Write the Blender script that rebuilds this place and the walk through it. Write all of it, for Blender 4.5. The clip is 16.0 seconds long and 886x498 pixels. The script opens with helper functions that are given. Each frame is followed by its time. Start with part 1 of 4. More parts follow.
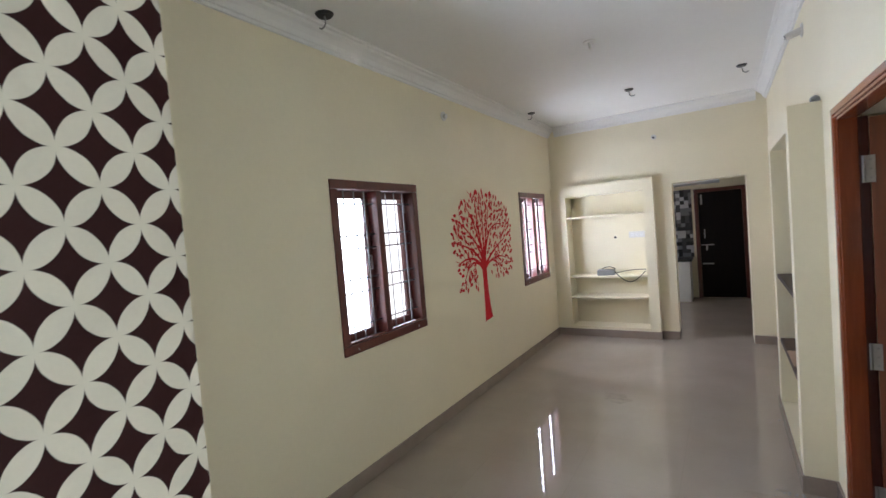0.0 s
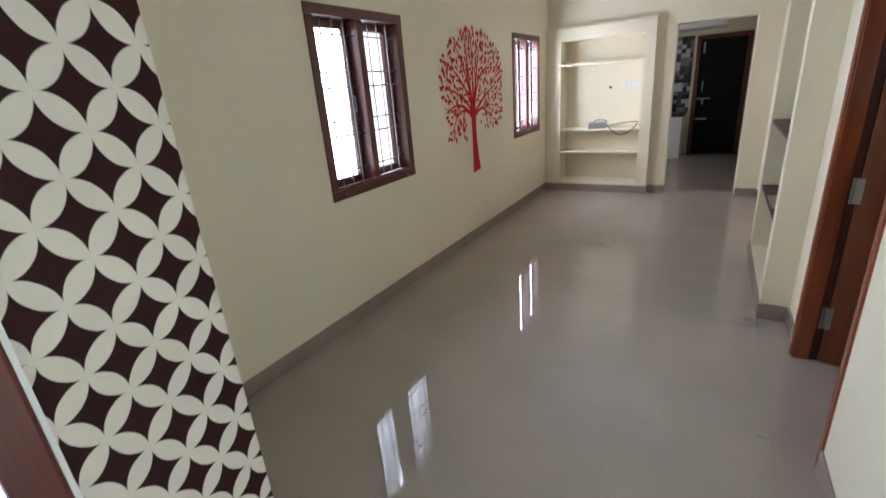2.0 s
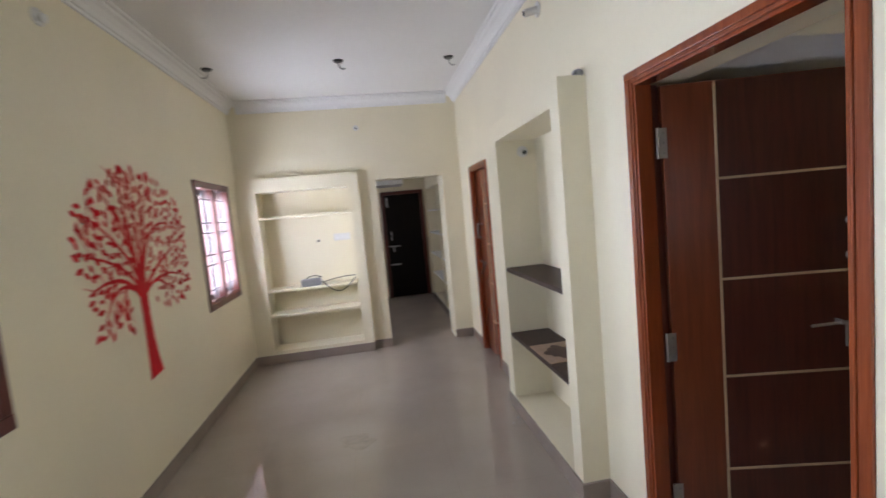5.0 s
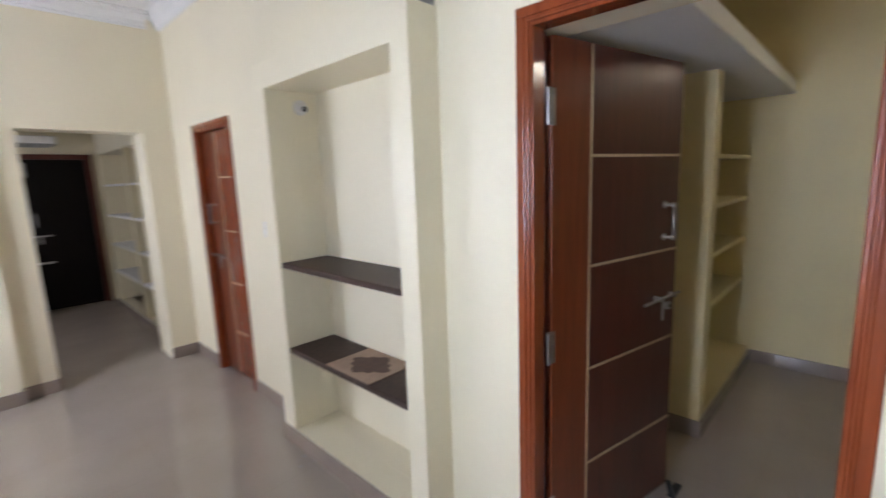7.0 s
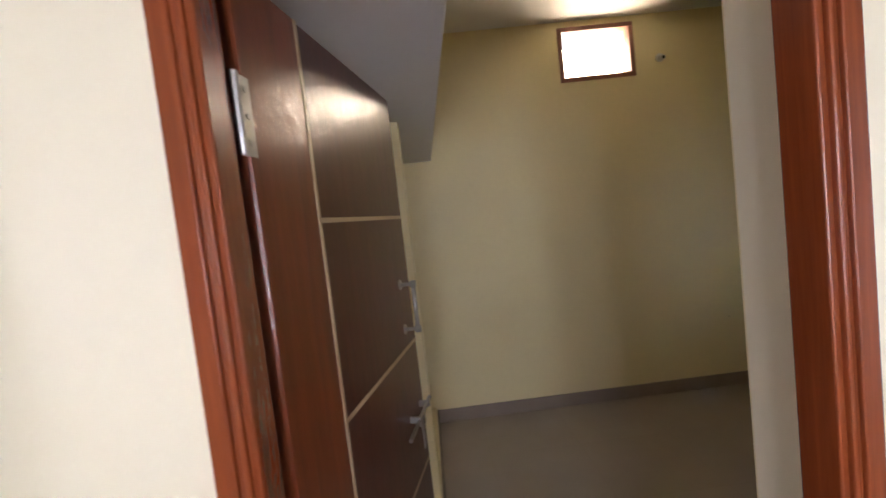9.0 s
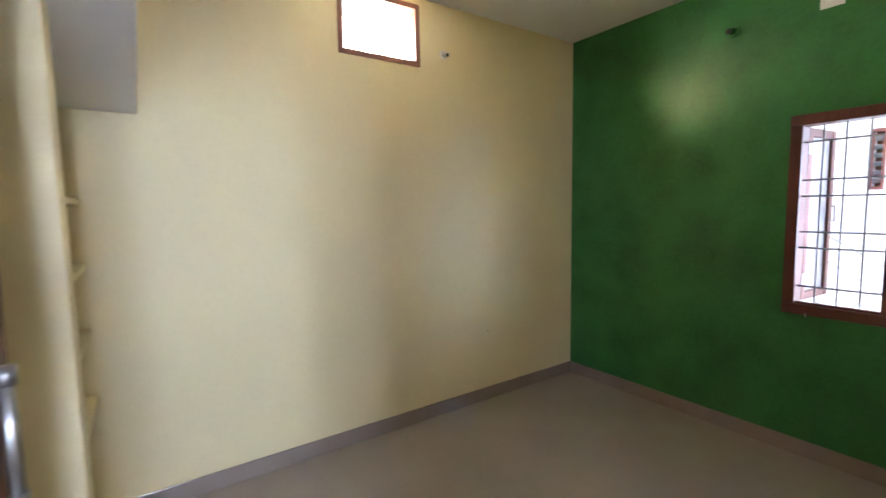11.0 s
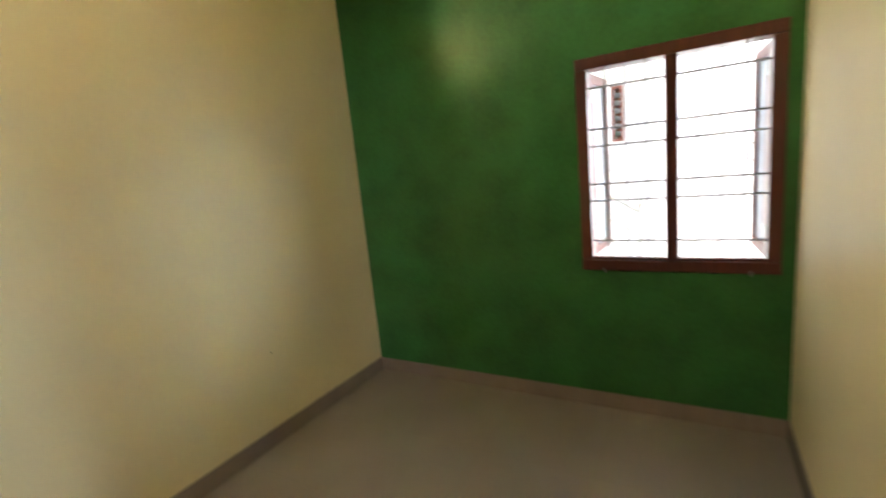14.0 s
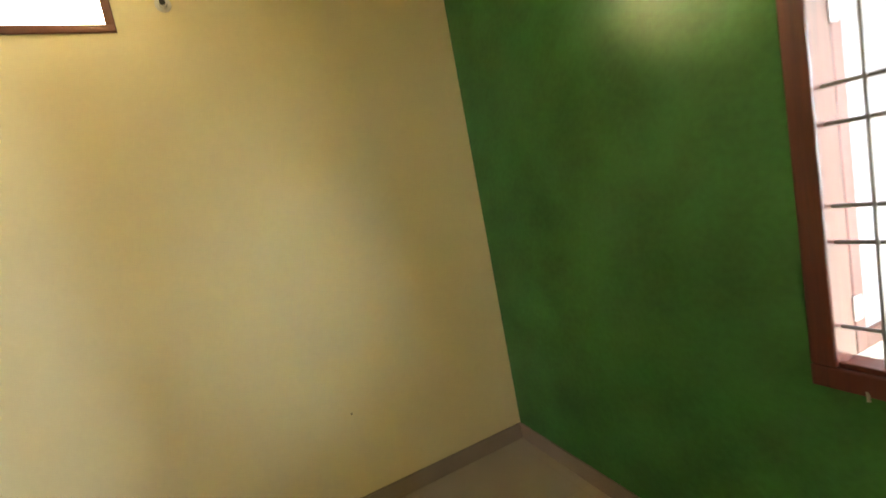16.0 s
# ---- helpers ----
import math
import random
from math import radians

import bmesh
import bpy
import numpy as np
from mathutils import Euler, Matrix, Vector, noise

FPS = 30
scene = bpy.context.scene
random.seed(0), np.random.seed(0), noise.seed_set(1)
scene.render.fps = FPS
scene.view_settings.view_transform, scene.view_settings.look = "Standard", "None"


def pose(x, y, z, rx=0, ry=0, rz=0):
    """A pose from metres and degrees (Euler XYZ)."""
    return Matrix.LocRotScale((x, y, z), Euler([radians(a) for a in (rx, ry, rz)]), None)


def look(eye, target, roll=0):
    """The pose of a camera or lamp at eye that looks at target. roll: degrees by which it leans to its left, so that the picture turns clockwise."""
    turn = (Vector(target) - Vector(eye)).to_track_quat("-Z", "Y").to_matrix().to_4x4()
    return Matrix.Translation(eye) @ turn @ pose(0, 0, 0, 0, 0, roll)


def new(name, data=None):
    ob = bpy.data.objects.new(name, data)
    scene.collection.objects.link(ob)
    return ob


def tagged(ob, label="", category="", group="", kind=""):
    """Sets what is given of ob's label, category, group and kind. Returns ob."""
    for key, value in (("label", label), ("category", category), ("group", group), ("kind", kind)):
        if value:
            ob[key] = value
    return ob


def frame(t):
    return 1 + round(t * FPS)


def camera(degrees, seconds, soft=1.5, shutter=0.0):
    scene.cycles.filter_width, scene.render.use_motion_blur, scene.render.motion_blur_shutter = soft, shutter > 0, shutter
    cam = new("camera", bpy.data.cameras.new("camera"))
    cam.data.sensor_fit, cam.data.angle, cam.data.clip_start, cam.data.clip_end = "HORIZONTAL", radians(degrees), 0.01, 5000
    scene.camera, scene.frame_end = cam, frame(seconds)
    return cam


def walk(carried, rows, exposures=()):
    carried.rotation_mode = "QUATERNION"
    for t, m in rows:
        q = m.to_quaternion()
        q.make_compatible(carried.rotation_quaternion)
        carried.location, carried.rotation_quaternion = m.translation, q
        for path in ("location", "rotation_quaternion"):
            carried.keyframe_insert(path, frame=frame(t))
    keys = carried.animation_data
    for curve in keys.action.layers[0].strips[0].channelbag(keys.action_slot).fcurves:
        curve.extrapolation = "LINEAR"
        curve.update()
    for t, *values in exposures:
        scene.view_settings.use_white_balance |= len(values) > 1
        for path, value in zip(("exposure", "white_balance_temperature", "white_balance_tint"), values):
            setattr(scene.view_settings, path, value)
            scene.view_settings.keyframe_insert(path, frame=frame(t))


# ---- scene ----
cam = camera(89.6, 16.0, shutter=0.55)

PATH = [
    (0, (2.098, 0.227, 1.645), (1.027, 1.914, 1.56), -4.7),
    (0.5, (2.076, 0.216, 1.639), (0.965, 1.877, 1.546), -4.0),
    (1, (2.065, 0.23, 1.621), (0.963, 1.893, 1.486), -3.6),
    (1.5, (2.056, 0.238, 1.56), (1.042, 1.908, 1.135), -3.9),
    (2, (2.047, 0.222, 1.515), (1.056, 1.821, 0.836), -4.7),
    (2.5, (2.057, 0.22, 1.503), (1.118, 1.821, 0.76), -4.4),
    (3, (2.032, 0.268, 1.543), (1.158, 2.004, 1.074), -2.9),
    (3.5, (1.878, 0.451, 1.547), (1.334, 2.354, 1.255), -2.0),
    (4, (1.706, 0.68, 1.597), (1.377, 2.645, 1.424), -3.0),
    (4.2, (1.662, 0.799, 1.585), (1.425, 2.78, 1.436), -3.5),
    (6.3, (1.28, 1.818, 1.566), (2.296, 3.516, 1.28), -4.4),
    (6.5, (1.279, 1.893, 1.543), (2.349, 3.556, 1.245), -3.7),
    (7, (1.284, 2.111, 1.543), (2.704, 3.482, 1.224), -2.1),
    (7.5, (1.359, 2.284, 1.563), (3.076, 3.247, 1.21), -4.7),
    (8, (1.595, 2.425, 1.552), (3.413, 3.18, 1.2), -5.0),
    (8.3, (1.719, 2.487, 1.547), (3.6, 3.071, 1.199), -5.3),
    (8.5, (1.805, 2.537, 1.544), (3.74, 2.943, 1.241), -6.4),
    (8.8, (1.901, 2.627, 1.56), (3.895, 2.699, 1.426), -6.5),
    (9, (1.96, 2.655, 1.572), (3.955, 2.587, 1.447), -6.5),
    (9.2, (1.997, 2.664, 1.552), (3.984, 2.504, 1.389), -5.7),
    (11.3, (2.779, 2.545, 1.559), (4.359, 1.335, 1.358), -0.8),
    (11.5, (2.814, 2.482, 1.56), (4.342, 1.21, 1.339), -0.5),
    (12, (2.931, 2.343, 1.555), (3.988, 0.671, 1.264), 0.5),
    (12.5, (3.033, 2.283, 1.54), (3.798, 0.469, 1.191), -3.1),
    (13, (3.059, 2.264, 1.515), (3.587, 0.408, 0.99), -3.2),
    (13.5, (3.084, 2.187, 1.515), (3.726, 0.359, 1.019), -3.8),
    (14, (3.157, 1.973, 1.545), (4.156, 0.277, 1.191), -5.7),
    (14.5, (3.201, 1.704, 1.617), (4.469, 0.168, 1.431), -9.1),
    (15, (3.217, 1.412, 1.617), (4.603, -0.028, 1.541), -10.5),
    (15.5, (3.113, 1.061, 1.596), (4.727, -0.117, 1.515), -10.6),
    (16, (3.091, 0.701, 1.589), (4.89, -0.139, 1.354), -11.0),
]
walk(cam, [(t, look(eye, target, roll)) for t, eye, target, roll in PATH],
     [(0.0, 0.96, 6200, 18), (2.5, 0.96, 6150, 19), (3.0, 1.02, 6450, 21), (3.5, 1.02, 6450, 21), (4.0, 0.63, 6450, 21), (4.2, 0.68, 6400, 21),
      (6.3, 1.15, 6200, 20), (7.2, 1.2, 6200, 20), (8.5, 1.1, 6150, 23), (9.2, 1.4, 6900, 26),
      (11.3, 2.65, 5500, 18), (12.0, 2.65, 5950, 14), (12.6, 2.65, 6600, 12), (14.2, 2.65, 6400, 12), (15.0, 2.32, 6650, 13), (15.5, 2.45, 7150, 13), (16.0, 2.85, 7300, 9)])

# ---- world, sun and window light ----
world = bpy.data.worlds.new("sky_world")
scene.world = world
world.use_nodes = True
wn = world.node_tree
sky = wn.nodes.new("ShaderNodeTexSky")
sky.sky_type = "NISHITA"
sky.sun_disc = False
sky.sun_elevation = radians(80)
sky.sun_rotation = radians(0)
wn.links.new(sky.outputs[0], wn.nodes["Background"].inputs[0])
wn.nodes["Background"].inputs[1].default_value = 0.12

sun_data = bpy.data.lights.new("sun", "SUN")
sun_data.energy = 4.0
sun_data.angle = radians(0.5)
sun_data.color = (1.0, 0.95, 0.88)
sun = new("sun", sun_data)
sun.matrix_world = look((0, 2.12, 12), (0, 0, 0))


def window_light(name, eye, target, w, h, power, color=(0.79, 0.88, 1.0), spread=180):
    """Sky light standing in an opening."""
    d = bpy.data.lights.new(name, "AREA")
    d.shape, d.size, d.size_y, d.energy, d.color = "RECTANGLE", w, h, power, color
    d.spread = radians(spread)
    ob = new(name, d)
    ob.matrix_world = look(eye, target)
    return ob


window_light("sky_light_window", (-0.0935, 2.72, 1.451), (2, 2.40, 1.40), 0.76, 0.98, 15.5, (0.74, 0.86, 1.0), spread=118)
window_light("sky_light_window", (-0.0935, 5.785, 1.451), (2, 5.785, 1.451), 0.76, 0.98, 38)
window_light("sky_light_door", (0.735, -0.12, 1.05), (3, -0.11, 1.05), 0.9, 2.0, 20, (0.53, 0.75, 1.0), spread=115)
window_light("sky_light_kitchen", (-0.15, 7.9, 1.5), (2, 7.9, 1.5), 1.0, 1.0, 4.5)
window_light("sky_light_bedroom", (3.0, -0.98, 1.46), (5.39, 0.12, 1.20), 0.34, 1.0, 1.2, (0.62, 0.80, 1.0), spread=50)
window_light("sky_light_vent", (5.60, 1.207, 2.66), (4.0, 1.207, 2.95), 0.56, 0.36, 7.5, (1.0, 0.88, 0.62))


# ---- materials ----
def material(name, color, rough=0.5, metal=0.0, var=0.08, scale=6.0, fine=60.0, bump=0.0, bump_scale=80.0,
             spec=0.5, coat=0.0, coat_rough=0.1):
    """A painted, plastered or polished surface: broad mottling, fine grain, slight relief."""
    m = bpy.data.materials.new(name)
    m.use_nodes = True
    nt = m.node_tree
    b = nt.nodes["Principled BSDF"]
    n1 = nt.nodes.new("ShaderNodeTexNoise")
    n1.inputs["Scale"].default_value = scale
    n1.inputs["Detail"].default_value = 4
    n2 = nt.nodes.new("ShaderNodeTexNoise")
    n2.inputs["Scale"].default_value = fine
    n2.inputs["Detail"].default_value = 3
    geo = nt.nodes.new("ShaderNodeNewGeometry")
    for n in (n1, n2):
        nt.links.new(geo.outputs["Position"], n.inputs["Vector"])
    add = nt.nodes.new("ShaderNodeMath")
    add.operation = "MULTIPLY_ADD"
    nt.links.new(n2.outputs[0], add.inputs[0])
    add.inputs[1].default_value = 0.35
    nt.links.new(n1.outputs[0], add.inputs[2])
    ramp = nt.nodes.new("ShaderNodeMapRange")
    nt.links.new(add.outputs[0], ramp.inputs[0])
    ramp.inputs[1].default_value, ramp.inputs[2].default_value = 0.4, 0.95
    ramp.inputs[3].default_value, ramp.inputs[4].default_value = 1 - var, 1 + var
    mul = nt.nodes.new("ShaderNodeVectorMath")
    mul.operation = "SCALE"
    mul.inputs[0].default_value = color[:3]
    nt.links.new(ramp.outputs[0], mul.inputs["Scale"])
    nt.links.new(mul.outputs[0], b.inputs["Base Color"])
    b.inputs["Roughness"].default_value = rough
    b.inputs["Metallic"].default_value = metal
    b.inputs["Specular IOR Level"].default_value = spec
    b.inputs["Coat Weight"].default_value = coat
    b.inputs["Coat Roughness"].default_value = coat_rough
    if bump:
        n3 = nt.nodes.new("ShaderNodeTexNoise")
        n3.inputs["Scale"].default_value = bump_scale
        n3.inputs["Detail"].default_value = 5
        nt.links.new(geo.outputs["Position"], n3.inputs["Vector"])
        bp = nt.nodes.new("ShaderNodeBump")
        bp.inputs["Strength"].default_value = bump
        bp.inputs["Distance"].default_value = 0.004
        nt.links.new(n3.outputs[0], bp.inputs["Height"])
        nt.links.new(bp.outputs[0], b.inputs["Normal"])
    return m


def wood(name, dark, light, rough=0.25, axis="z", coat=0.4, stretch=0.06, ripple=0.0):
    """Polished wood with grain along one axis; ripple is the unevenness of the brushed varnish."""
    m = bpy.data.materials.new(name)
    m.use_nodes = True
    nt = m.node_tree
    b = nt.nodes["Principled BSDF"]
    tc = nt.nodes.new("ShaderNodeTexCoord")
    mp = nt.nodes.new("ShaderNodeMapping")
    s = {"x": (stretch, 1, 1), "y": (1, stretch, 1), "z": (1, 1, stretch)}[axis]
    mp.inputs["Scale"].default_value = s
    nt.links.new(tc.outputs["Object"], mp.inputs[0])
    n1 = nt.nodes.new("ShaderNodeTexNoise")
    n1.inputs["Scale"].default_value = 38
    n1.inputs["Detail"].default_value = 6
    n1.inputs["Distortion"].default_value = 0.6
    nt.links.new(mp.outputs[0], n1.inputs["Vector"])
    n2 = nt.nodes.new("ShaderNodeTexNoise")
    n2.inputs["Scale"].default_value = 160
    nt.links.new(mp.outputs[0], n2.inputs["Vector"])
    add = nt.nodes.new("ShaderNodeMath")
    add.operation = "MULTIPLY_ADD"
    nt.links.new(n2.outputs[0], add.inputs[0])
    add.inputs[1].default_value = 0.4
    nt.links.new(n1.outputs[0], add.inputs[2])
    ramp = nt.nodes.new("ShaderNodeValToRGB")
    ramp.color_ramp.elements[0].position = 0.45
    ramp.color_ramp.elements[0].color = (*dark, 1)
    ramp.color_ramp.elements[1].position = 0.95
    ramp.color_ramp.elements[1].color = (*light, 1)
    nt.links.new(add.outputs[0], ramp.inputs[0])
    nt.links.new(ramp.outputs[0], b.inputs["Base Color"])
    b.inputs["Roughness"].default_value = rough
    b.inputs["Coat Weight"].default_value = coat
    b.inputs["Coat Roughness"].default_value = 0.08
    bp = nt.nodes.new("ShaderNodeBump")
    bp.inputs["Strength"].default_value = 0.12
    bp.inputs["Distance"].default_value = 0.002
    nt.links.new(add.outputs[0], bp.inputs["Height"])
    nt.links.new(bp.outputs[0], b.inputs["Normal"])
    if ripple:
        b.inputs["Coat Roughness"].default_value = 0.04
        n3 = nt.nodes.new("ShaderNodeTexNoise")
        n3.inputs["Scale"].default_value = 26
        n3.inputs["Detail"].default_value = 4
        nt.links.new(tc.outputs["Object"], n3.inputs["Vector"])
        bc = nt.nodes.new("ShaderNodeBump")
        bc.inputs["Strength"].default_value = ripple
        bc.inputs["Distance"].default_value = 0.004
        nt.links.new(n3.outputs[0], bc.inputs["Height"])
        nt.links.new(bc.outputs[0], b.inputs["Coat Normal"])
    return m


def glass_material(name, rough=0.0, color=(0.95, 0.97, 0.97)):
    m = bpy.data.materials.new(name)
    m.use_nodes = True
    b = m.node_tree.nodes["Principled BSDF"]
    b.inputs["Base Color"].default_value = (*color, 1)
    b.inputs["Roughness"].default_value = rough
    b.inputs["Transmission Weight"].default_value = 1.0
    b.inputs["IOR"].default_value = 1.45
    return m


def floor_material():
    """Cream-grey polished vitrified tiles, 0.6 m, with hairline joints."""
    m = material("polished_floor_tile", (0.375, 0.318, 0.268), rough=0.045, var=0.07, scale=2.5, fine=240.0, spec=0.62)
    nt = m.node_tree
    b = nt.nodes["Principled BSDF"]
    old = b.inputs["Base Color"].links[0].from_socket
    geo = nt.nodes.new("ShaderNodeNewGeometry")
    br = nt.nodes.new("ShaderNodeTexBrick")
    br.offset = 0.0
    br.inputs["Scale"].default_value = 1.0
    br.inputs["Brick Width"].default_value = 0.6
    br.inputs["Row Height"].default_value = 0.6
    br.inputs["Mortar Size"].default_value = 0.0010
    br.inputs["Mortar Smooth"].default_value = 0.3
    br.inputs["Bias"].default_value = 0.0
    nt.links.new(geo.outputs["Position"], br.inputs["Vector"])
    br.inputs["Color1"].default_value = (1.0, 1.0, 1.0, 1)
    br.inputs["Color2"].default_value = (0.975, 0.975, 0.975, 1)
    br.inputs["Mortar"].default_value = (0.84, 0.83, 0.82, 1)
    mx = nt.nodes.new("ShaderNodeVectorMath")
    mx.operation = "MULTIPLY"
    nt.links.new(old, mx.inputs[0])
    nt.links.new(br.outputs["Color"], mx.inputs[1])
    nt.links.new(mx.outputs[0], b.inputs["Base Color"])
    # faint smears of dust dull the polish here and there
    nz = nt.nodes.new("ShaderNodeTexNoise")
    nz.inputs["Scale"].default_value = 3.0
    nz.inputs["Detail"].default_value = 6
    nt.links.new(geo.outputs["Position"], nz.inputs["Vector"])
    mr = nt.nodes.new("ShaderNodeMapRange")
    nt.links.new(nz.outputs[0], mr.inputs[0])
    mr.inputs[1].default_value, mr.inputs[2].default_value = 0.35, 0.75
    mr.inputs[3].default_value, mr.inputs[4].default_value = 0.012, 0.05
    nt.links.new(mr.outputs[0], b.inputs["Roughness"])
    return m


def petal_material():
    """Stencilled four-petal lattice: cream petals on dark brown, on the wall that runs along y."""
    m = material("petal_stencil_paint", (1, 1, 1), rough=0.62, var=0.06, scale=4.0, fine=90.0, bump=0.15, spec=0.15)
    nt = m.node_tree
    b = nt.nodes["Principled BSDF"]
    mott = b.inputs["Base Color"].links[0].from_socket
    geo = nt.nodes.new("ShaderNodeNewGeometry")
    sep = nt.nodes.new("ShaderNodeSeparateXYZ")
    wob = nt.nodes.new("ShaderNodeTexNoise")
    wob.inputs["Scale"].default_value = 14.0
    nt.links.new(geo.outputs["Position"], wob.inputs["Vector"])
    mixw = nt.nodes.new("ShaderNodeVectorMath")
    mixw.operation = "MULTIPLY_ADD"
    nt.links.new(wob.outputs["Color"], mixw.inputs[0])
    mixw.inputs[1].default_value = (0.006, 0.006, 0.006)
    nt.links.new(geo.outputs["Position"], mixw.inputs[2])
    nt.links.new(mixw.outputs[0], sep.inputs[0])

    def op(kind, a, c=None, d=None):
        n = nt.nodes.new("ShaderNodeMath")
        n.operation = kind
        for i, v in enumerate((a, c, d)):
            if v is None:
                continue
            if isinstance(v, (int, float)):
                n.inputs[i].default_value = v
            else:
                nt.links.new(v, n.inputs[i])
        return n.outputs[0]

    y, z = sep.outputs["Y"], sep.outputs["Z"]
    # the lower stencil rows were set closer together and lean a little
    low = op("MINIMUM", op("MAXIMUM", op("SUBTRACT", 1.2, z), 0.0), 0.25)
    y = op("MULTIPLY_ADD", low, 0.075, y)
    z = op("MULTIPLY_ADD", low, -0.04, z)
    y = op("DIVIDE", op("SUBTRACT", y, 0.5535), 0.1268)
    z = op("DIVIDE", op("SUBTRACT", z, 1.711), 0.1459)
    u, v = op("ADD", y, z), op("SUBTRACT", y, z)
    u = op("ABSOLUTE", op("SUBTRACT", op("FRACT", u), 0.5))
    v = op("ABSOLUTE", op("SUBTRACT", op("FRACT", v), 0.5))
    a, c = op("MAXIMUM", u, v), op("MINIMUM", u, v)
    p = op("SUBTRACT", 1.0, a)
    r2 = op("MULTIPLY_ADD", p, p, op("MULTIPLY", c, c))
    mr = nt.nodes.new("ShaderNodeMapRange")
    nt.links.new(r2, mr.inputs[0])
    mr.inputs[1].default_value, mr.inputs[2].default_value = 0.502, 0.528
    mix = nt.nodes.new("ShaderNodeMix")
    mix.data_type = "RGBA"
    nt.links.new(mr.outputs[0], mix.inputs[0])
    mix.inputs[6].default_value = (0.68, 0.62, 0.525, 1)
    mix.inputs[7].default_value = (0.030, 0.0085, 0.0085, 1)
    mul = nt.nodes.new("ShaderNodeVectorMath")
    mul.operation = "MULTIPLY"
    nt.links.new(mix.outputs[2], mul.inputs[0])
    nt.links.new(mott, mul.inputs[1])
    nt.links.new(mul.outputs[0], b.inputs["Base Color"])
    return m


def tile_material():
    """Backsplash of small grey, black and white mosaic squares."""
    m = material("mosaic_backsplash", (1, 1, 1), rough=0.15, var=0.05)
    nt = m.node_tree
    b = nt.nodes["Principled BSDF"]
    geo = nt.nodes.new("ShaderNodeNewGeometry")
    mp = nt.nodes.new("ShaderNodeVectorMath")
    mp.operation = "SNAP"
    nt.links.new(geo.outputs["Position"], mp.inputs[0])
    mp.inputs[1].default_value = (0.07, 10.0, 0.07)
    wn_ = nt.nodes.new("ShaderNodeTexWhiteNoise")
    nt.links.new(mp.outputs[0], wn_.inputs["Vector"])
    ramp = nt.nodes.new("ShaderNodeValToRGB")
    ramp.color_ramp.interpolation = "CONSTANT"
    ramp.color_ramp.elements[0].color = (0.015, 0.015, 0.02, 1)
    ramp.color_ramp.elements[1].position = 0.75
    ramp.color_ramp.elements[1].color = (0.5, 0.5, 0.52, 1)
    for pos, c in ((0.3, 0.06), (0.5, 0.18)):
        e = ramp.color_ramp.elements.new(pos)
        e.color = (c, c, c * 1.08, 1)
    nt.links.new(wn_.outputs["Value"], ramp.inputs[0])
    nt.links.new(ramp.outputs[0], b.inputs["Base Color"])
    return m


def plaster_green():
    """Dark green paint over trowelled plaster, with swirls of the trowel in its sheen."""
    m = material("green_wall_paint", (0.042, 0.172, 0.050), rough=0.25, var=0.28, scale=3.0, fine=40, spec=0.5)
    nt = m.node_tree
    b = nt.nodes["Principled BSDF"]
    b.inputs["Specular Tint"].default_value = (0.92, 1.0, 0.55, 1)
    geo = nt.nodes.new("ShaderNodeNewGeometry")
    height = None
    for sc, dist, amount in ((7.0, 1.8, 0.35), (26.0, 1.2, 0.45), (95.0, 0.3, 0.25)):
        n = nt.nodes.new("ShaderNodeTexNoise")
        n.inputs["Scale"].default_value = sc
        n.inputs["Detail"].default_value = 3
        n.inputs["Distortion"].default_value = dist
        nt.links.new(geo.outputs["Position"], n.inputs["Vector"])
        k = nt.nodes.new("ShaderNodeMath")
        k.operation = "MULTIPLY_ADD"
        nt.links.new(n.outputs[0], k.inputs[0])
        k.inputs[1].default_value = amount
        k.inputs[2].default_value = 0.0
        if height is not None:
            nt.links.new(height, k.inputs[2])
        height = k.outputs[0]
    bp = nt.nodes.new("ShaderNodeBump")
    bp.inputs["Strength"].default_value = 0.28
    bp.inputs["Distance"].default_value = 0.006
    nt.links.new(height, bp.inputs["Height"])
    nt.links.new(bp.outputs[0], b.inputs["Normal"])
    return m


CREAM = (0.81, 0.74, 0.555)
M_cream = material("cream_wall_paint", CREAM, rough=0.42, var=0.035, scale=1.6, fine=35, bump=0.10, bump_scale=25, spec=0.4)
M_cream_gloss = material("cream_bedroom_paint", (0.76, 0.655, 0.385), rough=0.5, var=0.04, scale=1.6, fine=35, bump=0.08, bump_scale=14, spec=0.2)
M_green = plaster_green()
M_white = material("white_ceiling_paint", (0.78, 0.77, 0.75), rough=0.7, var=0.03, scale=1.2, fine=20, bump=0.06)
M_floor = floor_material()
M_skirt = material("beige_skirting_tile", (0.30, 0.24, 0.20), rough=0.10, var=0.10, scale=5, fine=90)
M_petal = petal_material()
M_frame = wood("window_frame_wood", (0.070, 0.015, 0.010), (0.13, 0.028, 0.018), rough=0.35, coat=0.15)
M_door_frame = wood("polished_door_frame_wood", (0.19, 0.036, 0.010), (0.29, 0.062, 0.018), rough=0.24, coat=0.5, ripple=0.25)
M_door_stile = wood("door_stile_veneer", (0.125, 0.027, 0.009), (0.20, 0.046, 0.015), rough=0.3, coat=0.5, ripple=1.0)
M_door_panel = wood("dark_door_veneer", (0.052, 0.012, 0.0075), (0.095, 0.022, 0.013), rough=0.3, coat=0.4, ripple=1.0)
M_kitchen_door = wood("black_brown_door_wood", (0.004, 0.003, 0.003), (0.009, 0.006, 0.005), rough=0.55, coat=0.0)
